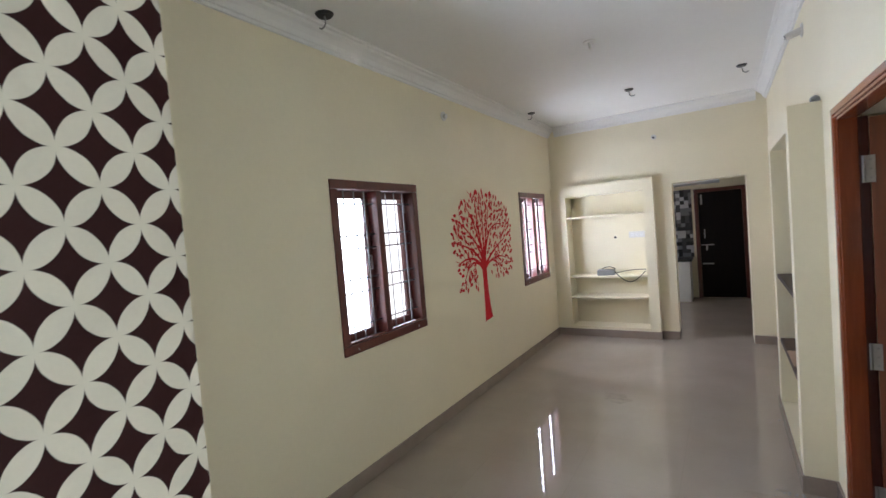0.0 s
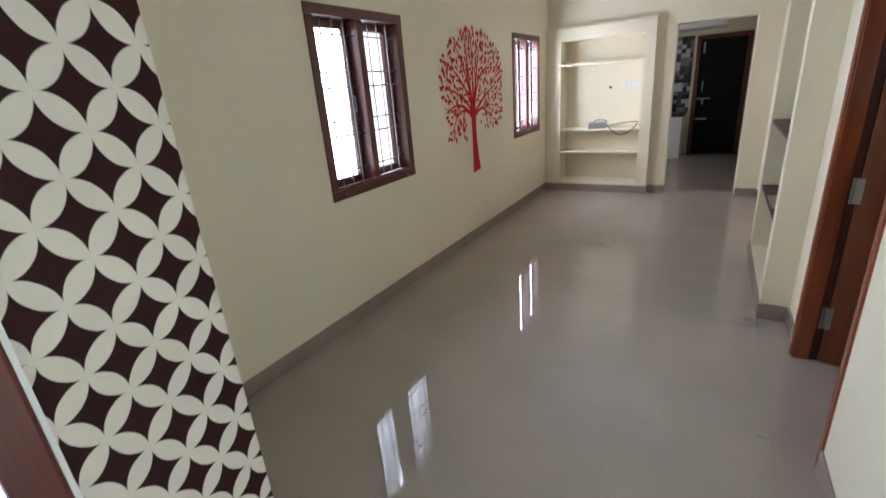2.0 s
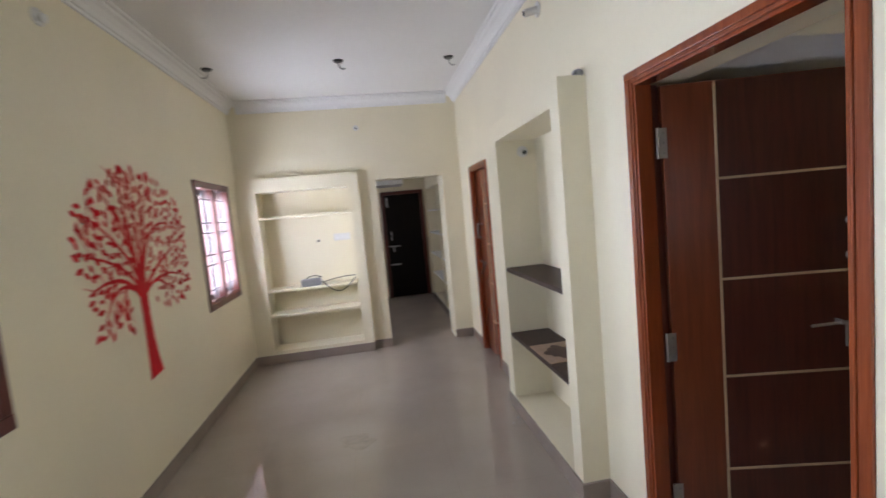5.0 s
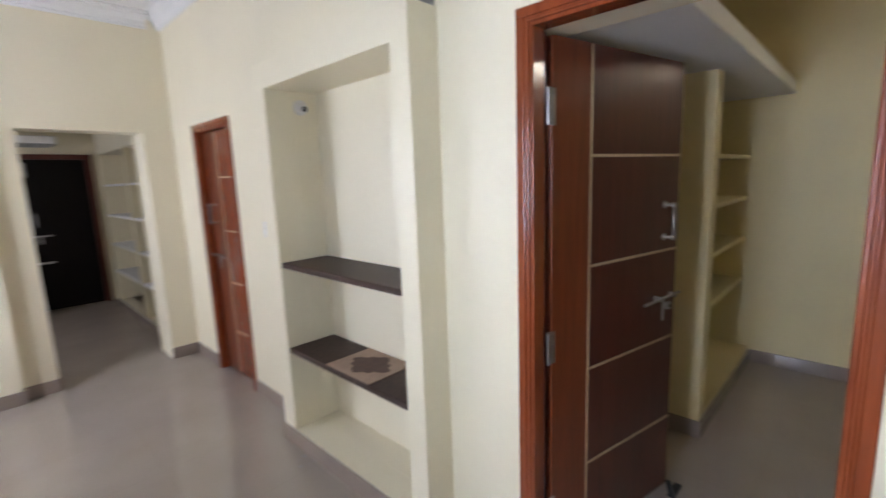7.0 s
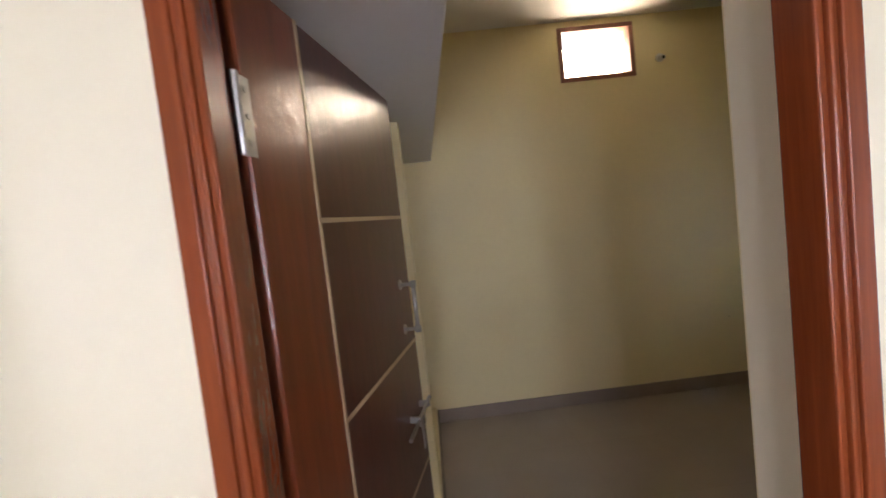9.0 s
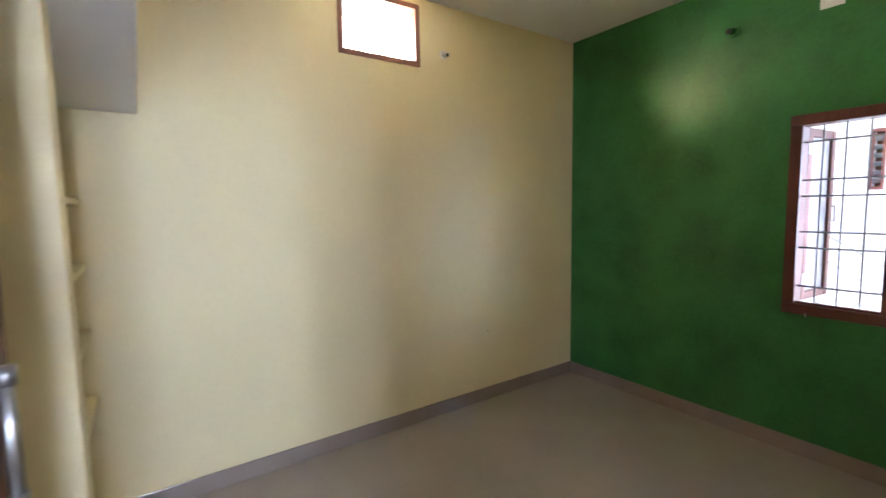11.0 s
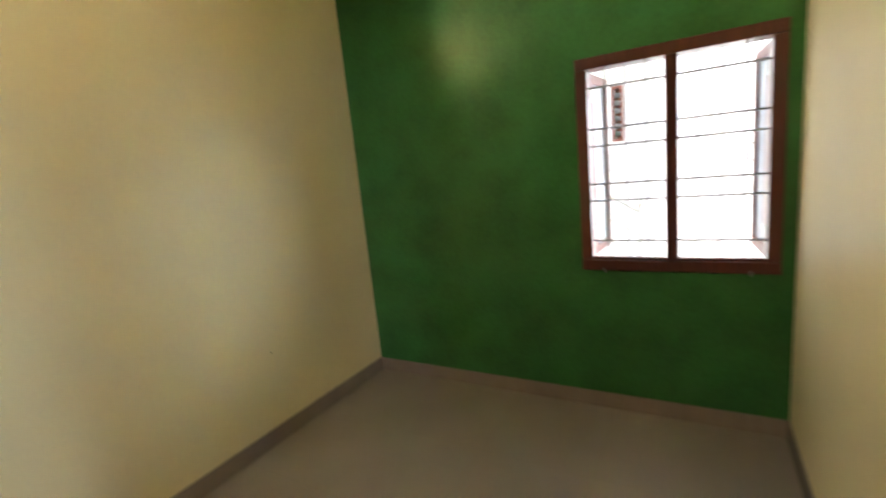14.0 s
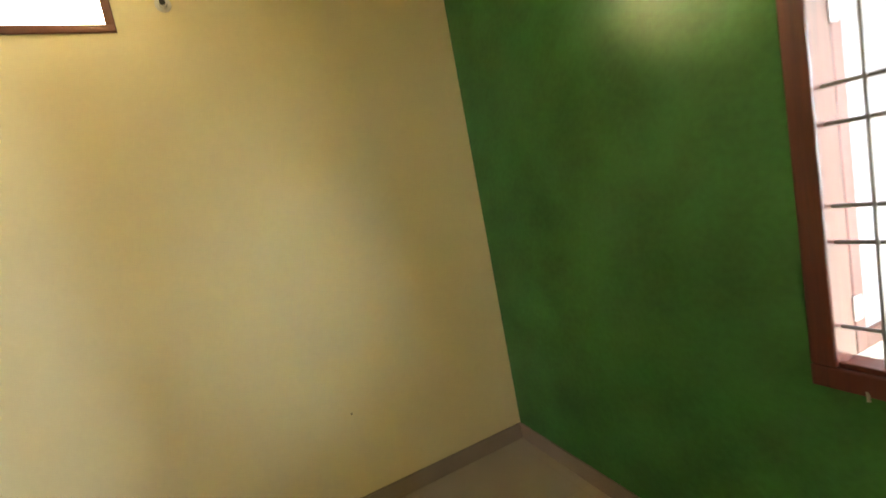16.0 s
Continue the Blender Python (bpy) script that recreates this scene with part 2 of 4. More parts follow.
M_kitchen_door.node_tree.nodes["Principled BSDF"].inputs["Specular IOR Level"].default_value = 0.15
M_strip = material("pale_wood_inlay", (0.48, 0.36, 0.22), rough=0.35, var=0.1)
M_steel = material("brushed_steel", (0.38, 0.37, 0.36), rough=0.40, metal=1.0, var=0.08, fine=200)
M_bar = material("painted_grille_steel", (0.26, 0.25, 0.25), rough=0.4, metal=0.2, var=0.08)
# Darker copy for the closed windows' cross bars; their shade is in the colour.
M_bar_shaded = material("shaded_grille_steel", (0.10, 0.085, 0.085), rough=0.45, metal=0.3, var=0.1)
M_granite = material("dark_brown_granite", (0.055, 0.032, 0.024), rough=0.45, var=0.5, scale=70, fine=320, spec=0.25)
M_board = material("pale_packing_board", (0.40, 0.28, 0.20), rough=0.6, var=0.12, scale=20)
M_board_dark = material("dark_worn_patch", (0.10, 0.055, 0.04), rough=0.6, var=0.2, scale=25)
M_red = material("red_mural_paint", (0.58, 0.014, 0.020), rough=0.6, var=0.10, scale=12, spec=0.15)
M_black = material("black_plastic", (0.012, 0.012, 0.012), rough=0.4, var=0.1)
M_pvc = material("white_pvc", (0.72, 0.70, 0.66), rough=0.35, var=0.04)
M_grey = material("grey_metal_box", (0.28, 0.28, 0.28), rough=0.4, metal=0.3, var=0.12)
M_glass = glass_material("clear_window_glass")
M_frost = material("frosted_white_glass", (0.42, 0.44, 0.48), rough=0.25, var=0.04)
# Paler copy of the frame wood; sunlight on open leaves put into its colour.
M_sunwood = material("sunlit_wood_tone", (0.17, 0.06, 0.045), rough=0.5, var=0.15, scale=12)
M_vent_wood = material("brown_vent_frame_wood", (0.24, 0.095, 0.06), rough=0.45, var=0.12, scale=12)
M_stain = material("dried_water_stain", (0.33, 0.277, 0.23), rough=0.16, var=0.15, scale=18, fine=90)
M_mosaic = tile_material()
M_out_white = material("white_outside_plaster", (0.80, 0.80, 0.80), rough=0.8, var=0.05, scale=2, fine=30, bump=0.2)
M_ground = material("pale_concrete_ground", (0.42, 0.40, 0.37), rough=0.9, var=0.15, scale=1.5, fine=25, bump=0.3)


# ---- building helpers ----
def part(name, bm, mat, parent=None, label="", smooth=False):
    """Link a bmesh as one mesh object, in world coordinates, under a thing or a part."""
    me = bpy.data.meshes.new(name)
    bm.normal_update()
    bm.to_mesh(me)
    bm.free()
    if smooth:
        for p in me.polygons:
            p.use_smooth = True
    me.materials.append(mat)
    ob = new(name, me)
    if parent is not None:
        ob.parent = parent
        ob.matrix_parent_inverse = parent.matrix_basis.inverted() if parent.parent is None else (parent.parent.matrix_basis @ parent.matrix_parent_inverse @ parent.matrix_basis).inverted()
    if label:
        ob["label"] = label
    return ob


def box(bm, x0, x1, y0, y1, z0, z1, bevel=0.0, m=None):
    """Add a box, its edges rounded by bevel, moved by m."""
    r = bmesh.ops.create_cube(bm, size=1.0)
    vs = r["verts"]
    for v in vs:
        v.co = Vector((x0 + (v.co.x + 0.5) * (x1 - x0), y0 + (v.co.y + 0.5) * (y1 - y0), z0 + (v.co.z + 0.5) * (z1 - z0)))
    if bevel:
        es = list({e for v in vs for e in v.link_edges})
        r2 = bmesh.ops.bevel(bm, geom=es, offset=bevel, segments=2, affect="EDGES", profile=0.5)
        vs = list({v for f in r2["faces"] for v in f.verts} | {v for v in vs if v.is_valid})
    if m is not None:
        bmesh.ops.transform(bm, matrix=m, verts=vs)
    return bm


def boxed(*dims, bevel=0.0, m=None):
    return box(bmesh.new(), *dims, bevel=bevel, m=m)


def rod(bm, a, b, r, seg=8, r2=None):
    """Add a round bar from a to b."""
    a, b = Vector(a), Vector(b)
    d = b - a
    mt = Matrix.Translation((a + b) / 2) @ d.to_track_quat("Z", "Y").to_matrix().to_4x4()
    bmesh.ops.create_cone(bm, cap_ends=True, segments=seg, radius1=r, radius2=r if r2 is None else r2, depth=d.length, matrix=mt)
    return bm


def rodded(a, b, r, seg=8, r2=None):
    return rod(bmesh.new(), a, b, r, seg, r2)


def tube(name, pts, r, mat, parent=None, label=""):
    """A bent wire along points, as a mesh."""
    bm = bmesh.new()
    pts = [Vector(p) for p in pts]
    rings = []
    for i, p in enumerate(pts):
        d = (pts[min(i + 1, len(pts) - 1)] - pts[max(i - 1, 0)]).normalized()
        q = d.to_track_quat("Z", "Y")
        rings.append([bm.verts.new(p + q @ Vector((r * math.cos(k * math.pi / 3), r * math.sin(k * math.pi / 3), 0))) for k in range(6)])
    for a, b in zip(rings, rings[1:]):
        for k in range(6):
            bm.faces.new((a[k], a[(k + 1) % 6], b[(k + 1) % 6], b[k]))
    bm.faces.new(rings[0][::-1])
    bm.faces.new(rings[-1])
    return part(name, bm, mat, parent, label, smooth=True)


def thing(name, at, label, category, group="", kind=""):
    """An empty at a thing's base that carries its parts."""
    ob = new(name)
    ob.empty_display_size = 0.1
    ob.matrix_basis = Matrix.Translation(at)
    return tagged(ob, label, category, group, kind)


def wall_mesh(axis, a0, a1, b0, b1, z0, z1, holes=()):
    """A wall from a0 to a1 along its axis, b0 to b1 thick, with holes (a0, a1, z0, z1)."""
    bm = bmesh.new()
    cuts_a = sorted({a0, a1, *(h[0] for h in holes), *(h[1] for h in holes)})
    cuts_z = sorted({z0, z1, *(h[2] for h in holes), *(h[3] for h in holes)})
    na, nz = len(cuts_a) - 1, len(cuts_z) - 1

    def solid(i, j):
        if not (0 <= i < na and 0 <= j < nz):
            return False
        ca, cz = (cuts_a[i] + cuts_a[i + 1]) / 2, (cuts_z[j] + cuts_z[j + 1]) / 2
        return not any(h[0] < ca < h[1] and h[2] < cz < h[3] for h in holes)

    cache = {}

    def vert(a, b, z):
        key = (a, b, z)
        if key not in cache:
            cache[key] = bm.verts.new((a, b, z) if axis == "x" else (b, a, z))
        return cache[key]

    def quad(*vs):
        bm.faces.new([vert(*v) for v in vs])

    for i in range(na):
        for j in range(nz):
            if not solid(i, j):
                continue
            p, q, s, t = cuts_a[i], cuts_a[i + 1], cuts_z[j], cuts_z[j + 1]
            quad((p, b0, s), (q, b0, s), (q, b0, t), (p, b0, t))
            quad((q, b1, s), (p, b1, s), (p, b1, t), (q, b1, t))
            if not solid(i - 1, j):
                quad((p, b1, s), (p, b0, s), (p, b0, t), (p, b1, t))
            if not solid(i + 1, j):
                quad((q, b0, s), (q, b1, s), (q, b1, t), (q, b0, t))
            if not solid(i, j - 1):
                quad((p, b1, s), (q, b1, s), (q, b0, s), (p, b0, s))
            if not solid(i, j + 1):
                quad((p, b0, t), (q, b0, t), (q, b1, t), (p, b1, t))
    bmesh.ops.recalc_face_normals(bm, faces=bm.faces)
    return bm


def structure(name, bm, mat, label, category="wall"):
    return tagged(part(name, bm, mat), label, category, kind="structure")


# ---- plan ----
XE, XB = 2.56, 2.751          # hall's east wall: hall face, bedroom face
XS = 2.541                   # thicker plaster of its stretch before the bedroom door
YF = 6.572                   # far wall of the hall
CEIL = 2.95
PX, PY = 1.08, 0.761        # corner of the stencilled entrance wall
GY, BX, BN = -0.672, 5.39, 3.24   # green wall, bedroom's east wall, bedroom's north wall
D1 = (2.058, 2.966, 2.05)      # outside of the bedroom door frame
H1 = (2.087, 2.942, 2.0)        # its opening
D2 = (5.326, 6.046, 2.01)
W1, W2, WZ = (2.25, 3.19), (5.33, 6.24), (0.876, 2.026)
NICHE = (3.435, 4.46, 0.10, 2.035)
DW = (1.55, 2.335, 1.998)
TV = (0.21, 1.22, 0.14, 1.95)
GW = (2.812, 3.762, 0.872, 2.055)
VENT = (0.915, 1.50, 2.51, 2.917)

# ---- structure ----
structure("floor", boxed(-0.2, 5.73, -1.4, 9.95, -0.15, 0.0), M_floor, "glossy beige vitrified tile floor with faint window reflections", "floor")
structure("ceiling", boxed(-0.2, XB, -1.4, 9.95, CEIL, 3.15), M_white, "white painted hall ceiling", "ceiling")
structure("ceiling_bedroom", boxed(XB, BX + 0.2, GY - 0.2, BN + 0.1, 2.963, 3.15), M_white, "white painted bedroom ceiling", "ceiling")
structure("wall_west", wall_mesh("y", PY, 9.95, -0.2, 0.0, 0, 3.0,
          [(*W1, *WZ), (*W2, *WZ), (7.4, 8.4, 1.0, 2.0)]), M_cream, "cream painted plaster wall with two windows")
structure("wall_entrance", wall_mesh("y", -1.2, PY, PX - 0.2, PX, 0, 3.0, [(-0.62, 0.376, 0, 2.10)]), M_petal,
          "entrance wall stencilled with cream petals on dark brown")
structure("wall_return", boxed(-0.2, PX - 0.2, PY - 0.2, PY, 0, 3.0), M_cream, "cream painted return wall beside the entrance")
structure("wall_south", boxed(PX - 0.2, XE, -1.4, -1.2, 0, 3.0), M_cream, "plain cream wall closing the entrance")
structure("wall_east", wall_mesh("y", H1[1], 9.95, XE, XB, 0, 3.0,
          [NICHE, (D2[0], D2[1], 0, D2[2]), (6.95, 9.3, 0.10, 2.05)]), M_cream, "cream painted plaster wall with a niche and a closed door")
structure("wall_east_near", boxed(XS, XB, -1.4, H1[0], 0, 3.0), M_cream, "cream painted plaster wall beside the bedroom door")
structure("wall_over_door", boxed(XE - 0.008, XB, H1[0], H1[1], H1[2], 3.0), M_cream, "cream painted plaster wall over the bedroom door")
structure("wall_north", wall_mesh("x", 0.0, XE, YF, YF + 0.23, 0, 3.0, [(DW[0], DW[1], 0, DW[2]), TV]), M_cream,
          "cream painted end wall with an open doorway")
structure("wall_green", wall_mesh("x", XB, BX + 0.2, GY - 0.2, GY, 0, 3.1, [(GW[0], GW[1], GW[2], GW[3])]), M_green,
          "dark green painted bedroom accent wall")
structure("wall_bedroom_east", wall_mesh("y", GY, BN + 0.1, BX, BX + 0.2, 0, 3.1, [VENT]), M_cream_gloss, "semi-gloss cream bedroom wall with a high vent")
structure("wall_bedroom_north", boxed(XB, BX, BN, BN + 0.1, 0, 3.1), M_cream_gloss, "cream bedroom wall behind the shelves")
structure("wall_bedroom_west", wall_mesh("y", GY, BN, XB, XB + 0.004, 0, 3.1, [(H1[0], H1[1], 0, H1[2])]), M_cream_gloss,
          "semi-gloss cream bedroom wall beside the door")
structure("wall_kitchen", boxed(0.0, XB, 9.75, 9.95, 0, 3.0), M_cream, "cream kitchen end wall")
structure("loft_slab", boxed(XB + 0.004, BX, 2.554, BN, 2.034, 2.115, bevel=0.006), M_white, "white concrete loft slab over the bedroom door", "loft")
structure("niche_back", boxed(2.712, XB - 0.002, 3.41, 4.49, 0.08, 2.06), M_cream, "cream back of the hall niche")
structure("niche_frame", wall_mesh("y", 3.331, 4.59, 2.41, XE - 0.001, 0, 2.163, [NICHE]), M_cream, "cream plastered niche frame standing proud of the wall")
structure("shelf_frame", wall_mesh("x", 0.001, 1.344, 6.50, YF - 0.001, 0, 2.105, [TV]), M_cream, "white cream plastered frame round the shelf recess")
structure("shelf_back", boxed(0.15, 1.28, 6.772, 6.803, 0.1, 2.0), M_cream, "cream back of the shelf recess")
structure("doorway_lining", boxed(DW[1] - 0.001, 2.44, YF + 0.23, 6.95, 0, 2.9), M_cream, "cream wall return behind the doorway")


def cornice(name, a, b, out):
    """Plaster cornice from a to b along the ceiling, stepping out into the room along out."""
    prof = [(0.0, 2.832), (0.014, 2.832), (0.018, 2.848), (0.030, 2.852), (0.040, 2.880), (0.062, 2.905), (0.085, 2.918), (0.090, 2.932), (0.112, 2.936), (0.112, CEIL), (0.0, CEIL)]
    bm = bmesh.new()
    a, b, out = Vector(a), Vector(b), Vector(out)
    ra = [bm.verts.new(a + out * d + Vector((0, 0, z))) for d, z in prof]
    rb = [bm.verts.new(b + out * d + Vector((0, 0, z))) for d, z in prof]
    n = len(prof)
    for i in range(n):
        bm.faces.new((ra[i], ra[(i + 1) % n], rb[(i + 1) % n], rb[i]))
    bm.faces.new(ra)
    bm.faces.new(rb[::-1])
    bmesh.ops.recalc_face_normals(bm, faces=bm.faces)
    return structure(name, bm, M_white, "white moulded plaster cornice", "cornice")


cornice("cornice_west", (0, PY, 0), (0, YF, 0), (1, 0, 0))
cornice("cornice_east", (XE, -1.2, 0), (XE, YF, 0), (-1, 0, 0))
cornice("cornice_north", (0.1, YF, 0), (XE - 0.1, YF, 0), (0, -1, 0))


def skirting(x0, x1, y0, y1, mat=None):
    tagged(part("baseboard", boxed(x0, x1, y0, y1, 0.0, 0.10, bevel=0.003), mat or M_skirt),
           "grey-beige tile skirting along the wall", "skirting", kind="structure")


T = 0.012
skirting(0, T, PY, YF)
skirting(T, 1.344 + T, 6.50 - T, 6.50)
skirting(1.344, 1.344 + T, 6.50, YF)
skirting(1.344 + T, DW[0], YF - T, YF)
skirting(DW[1], XE, YF - T, YF)
skirting(DW[0] - T, DW[0] + 0.001, YF, YF + 0.22)
skirting(XS - T, XS, -1.2, D1[0])
skirting(XE - T, XE, D1[1], 3.331)
skirting(2.41, XE - T, 3.331 - T, 3.331)
skirting(2.41 - T, 2.41, 3.331 - T, 4.59 + T)
skirting(2.41, XE - T, 4.59, 4.59 + T)
skirting(XE - T, XE, 4.59 + T, D2[0])
skirting(XE - T, XE, D2[1], YF - T)
skirting(0, PX, PY, PY + T)
skirting(PX, PX + T, 0.402, PY + T)
skirting(2.44 - T, 2.44, 6.81, 9.3)
skirting(BX - T, BX, GY, 2.725)
skirting(XB + 0.004, BX - T, GY, GY + T)
skirting(XB + 0.004, XB + 0.004 + T, GY + T, H1[0])
skirting(3.985, BX, 2.725 - T, 2.725)
skirting(3.985 - T, 3.985, 2.725 - T, BN)


# ---- windows ----
def placed(name, bm, mat, parent, m, label="", smooth=False):
    bmesh.ops.transform(bm, matrix=m, verts=bm.verts)
    return part(name, bm, mat, parent, label, smooth)


ROWS = (0.09, 0.30, 0.39, 0.59, 0.68, 0.90)


def window(name, m, w, h, label, sash_open=0.0):
    """A two-leaf casement with a steel grille. Local x runs along the wall, y outwards, z up from the sill."""
    top = thing(name, m.translation, label, "window", kind="structure")
    f, d = 0.062, 0.11
    fr = bmesh.new()
    box(fr, 0, w, -0.012, d, h - f, h, bevel=0.006)
    box(fr, 0, w, -0.012, d, 0, f, bevel=0.006)
    box(fr, 0, f, -0.010, d - 0.002, f, h - f, bevel=0.006)
    box(fr, w - f, w, -0.010, d - 0.002, f, h - f, bevel=0.006)
    placed("window_frame", fr, M_frame, top, m)
    placed("mullion", boxed(w / 2 - 0.03, w / 2 + 0.03, -0.008, d - 0.004, f, h - f, bevel=0.006), M_frame, top, m)
    placed("bead", boxed(f, w - f, 0.0, 0.018, f, f + 0.016, bevel=0.004), M_frame, top, m)
    half = (w - 2 * f - 0.06) / 2
    for k in range(2):
        x0 = f + k * (half + 0.06)
        for i in range(3):
            x = x0 + half * (0.23 + 0.265 * i)
            placed("grille_bar", rodded((x, 0.030, f), (x, 0.030, h - f), 0.005, 6), M_bar, top, m)
        for r in ROWS:
            z = f + (h - 2 * f) * (1 - r)
            # cross bars of closed leaves take the shaded copy of the steel
            placed("grille_bar", rodded((x0, 0.037, z), (x0 + half, 0.037, z), 0.0058, 6), M_bar if sash_open else M_bar_shaded, top, m)
        # the leaf of this half, hinged at the outer side
        hinge = x0 if k == 0 else x0 + half
        turn = (1 if k == 0 else -1) * sash_open
        gap = 0.028 if sash_open else 0.0
        lm = m @ Matrix.Translation((hinge, d - 0.03 + gap, 0)) @ pose(0, 0, 0, 0, 0, turn) @ Matrix.Translation((-hinge, -(d - 0.03), 0))
        wood_mat = M_sunwood if sash_open else M_frame
        s = 0.052
        y0, y1 = d - 0.03, d + 0.008
        leaf = bmesh.new()
        box(leaf, x0, x0 + s, y0, y1, f, h - f, bevel=0.004)
        box(leaf, x0 + half - s, x0 + half, y0, y1, f, h - f, bevel=0.004)
        box(leaf, x0 + s, x0 + half - s, y0 + 0.002, y1 - 0.002, f, f + s, bevel=0.004)
        box(leaf, x0 + s, x0 + half - s, y0 + 0.002, y1 - 0.002, h - f - s, h - f, bevel=0.004)
        sash = placed("sash", leaf, wood_mat, top, lm)
        pane = placed("pane", boxed(x0 + s - 0.004, x0 + half - s + 0.004, d - 0.014, d - 0.009, f + s - 0.004, h - f - s + 0.004),
                      M_frost if sash_open else M_glass, sash, lm)
        pane.visible_shadow = bool(sash_open)
        hx = x0 + half - s / 2 if k == 0 else x0 + s / 2
        hb = bmesh.new()
        rod(hb, (hx, y0 - 0.020, h * 0.46), (hx, y0 - 0.020, h * 0.55), 0.006)
        rod(hb, (hx, y0, h * 0.465), (hx, y0 - 0.022, h * 0.465), 0.005)
        rod(hb, (hx, y0, h * 0.545), (hx, y0 - 0.022, h * 0.545), 0.005)
        placed("handle", hb, M_steel, sash, lm, "small steel pull handle")
        for zz in (f + 0.10, h - f - 0.16):
            hx2 = x0 + 0.01 if k == 0 else x0 + half - 0.01
            placed("hinge", boxed(hx2 - 0.02, hx2 + 0.02, y0 - 0.004, y0, zz, zz + 0.07), M_steel, sash, lm, "small steel hinge")
    # peg stays at the foot of the leaves
    for k in range(2):
        x = f + 0.05 if k == 0 else w - f - 0.05
        placed("stay", rodded((x, 0.012, f + 0.004), (x + (0.015 if k == 0 else -0.015), -0.018, f - (0.07 if sash_open else 0.04)), 0.0045, 6), M_steel, top, m, "thin steel window stay")
    return top


for name, (a, b) in (("window_1", W1), ("window_2", W2)):
    mw = Matrix(((0, -1, 0, 0), (1, 0, 0, a), (0, 0, 1, WZ[0]), (0, 0, 0, 1)))
    window(name, mw, b - a, WZ[1] - WZ[0], "closed dark red-brown wooden casement window with steel grille")
mw = Matrix(((-1, 0, 0, GW[1]), (0, -1, 0, GY), (0, 0, 1, GW[2]), (0, 0, 0, 1)))
window("window_3", mw, GW[1] - GW[0], GW[3] - GW[2], "red-brown casement window with grille and leaves open outwards", sash_open=86.0)

vent = thing("window_4", (BX, VENT[0], VENT[2]), "small high vent window with a brown wooden frame", "window", kind="structure")
vf = bmesh.new()
y0, y1, z0, z1 = VENT
for dims in ((y0, y1, z0, z0 + 0.035), (y0, y1, z1 - 0.035, z1), (y0, y0 + 0.035, z0 + 0.035, z1 - 0.035), (y1 - 0.035, y1, z0 + 0.035, z1 - 0.035)):
    box(vf, BX - 0.01, BX + 0.08, *dims, bevel=0.004)
part("window_frame", vf, M_vent_wood, vent)
vp = part("pane", boxed(BX + 0.05, BX + 0.054, y0 + 0.03, y1 - 0.03, z0 + 0.03, z1 - 0.03), M_glass, vent)
vp.visible_shadow = False


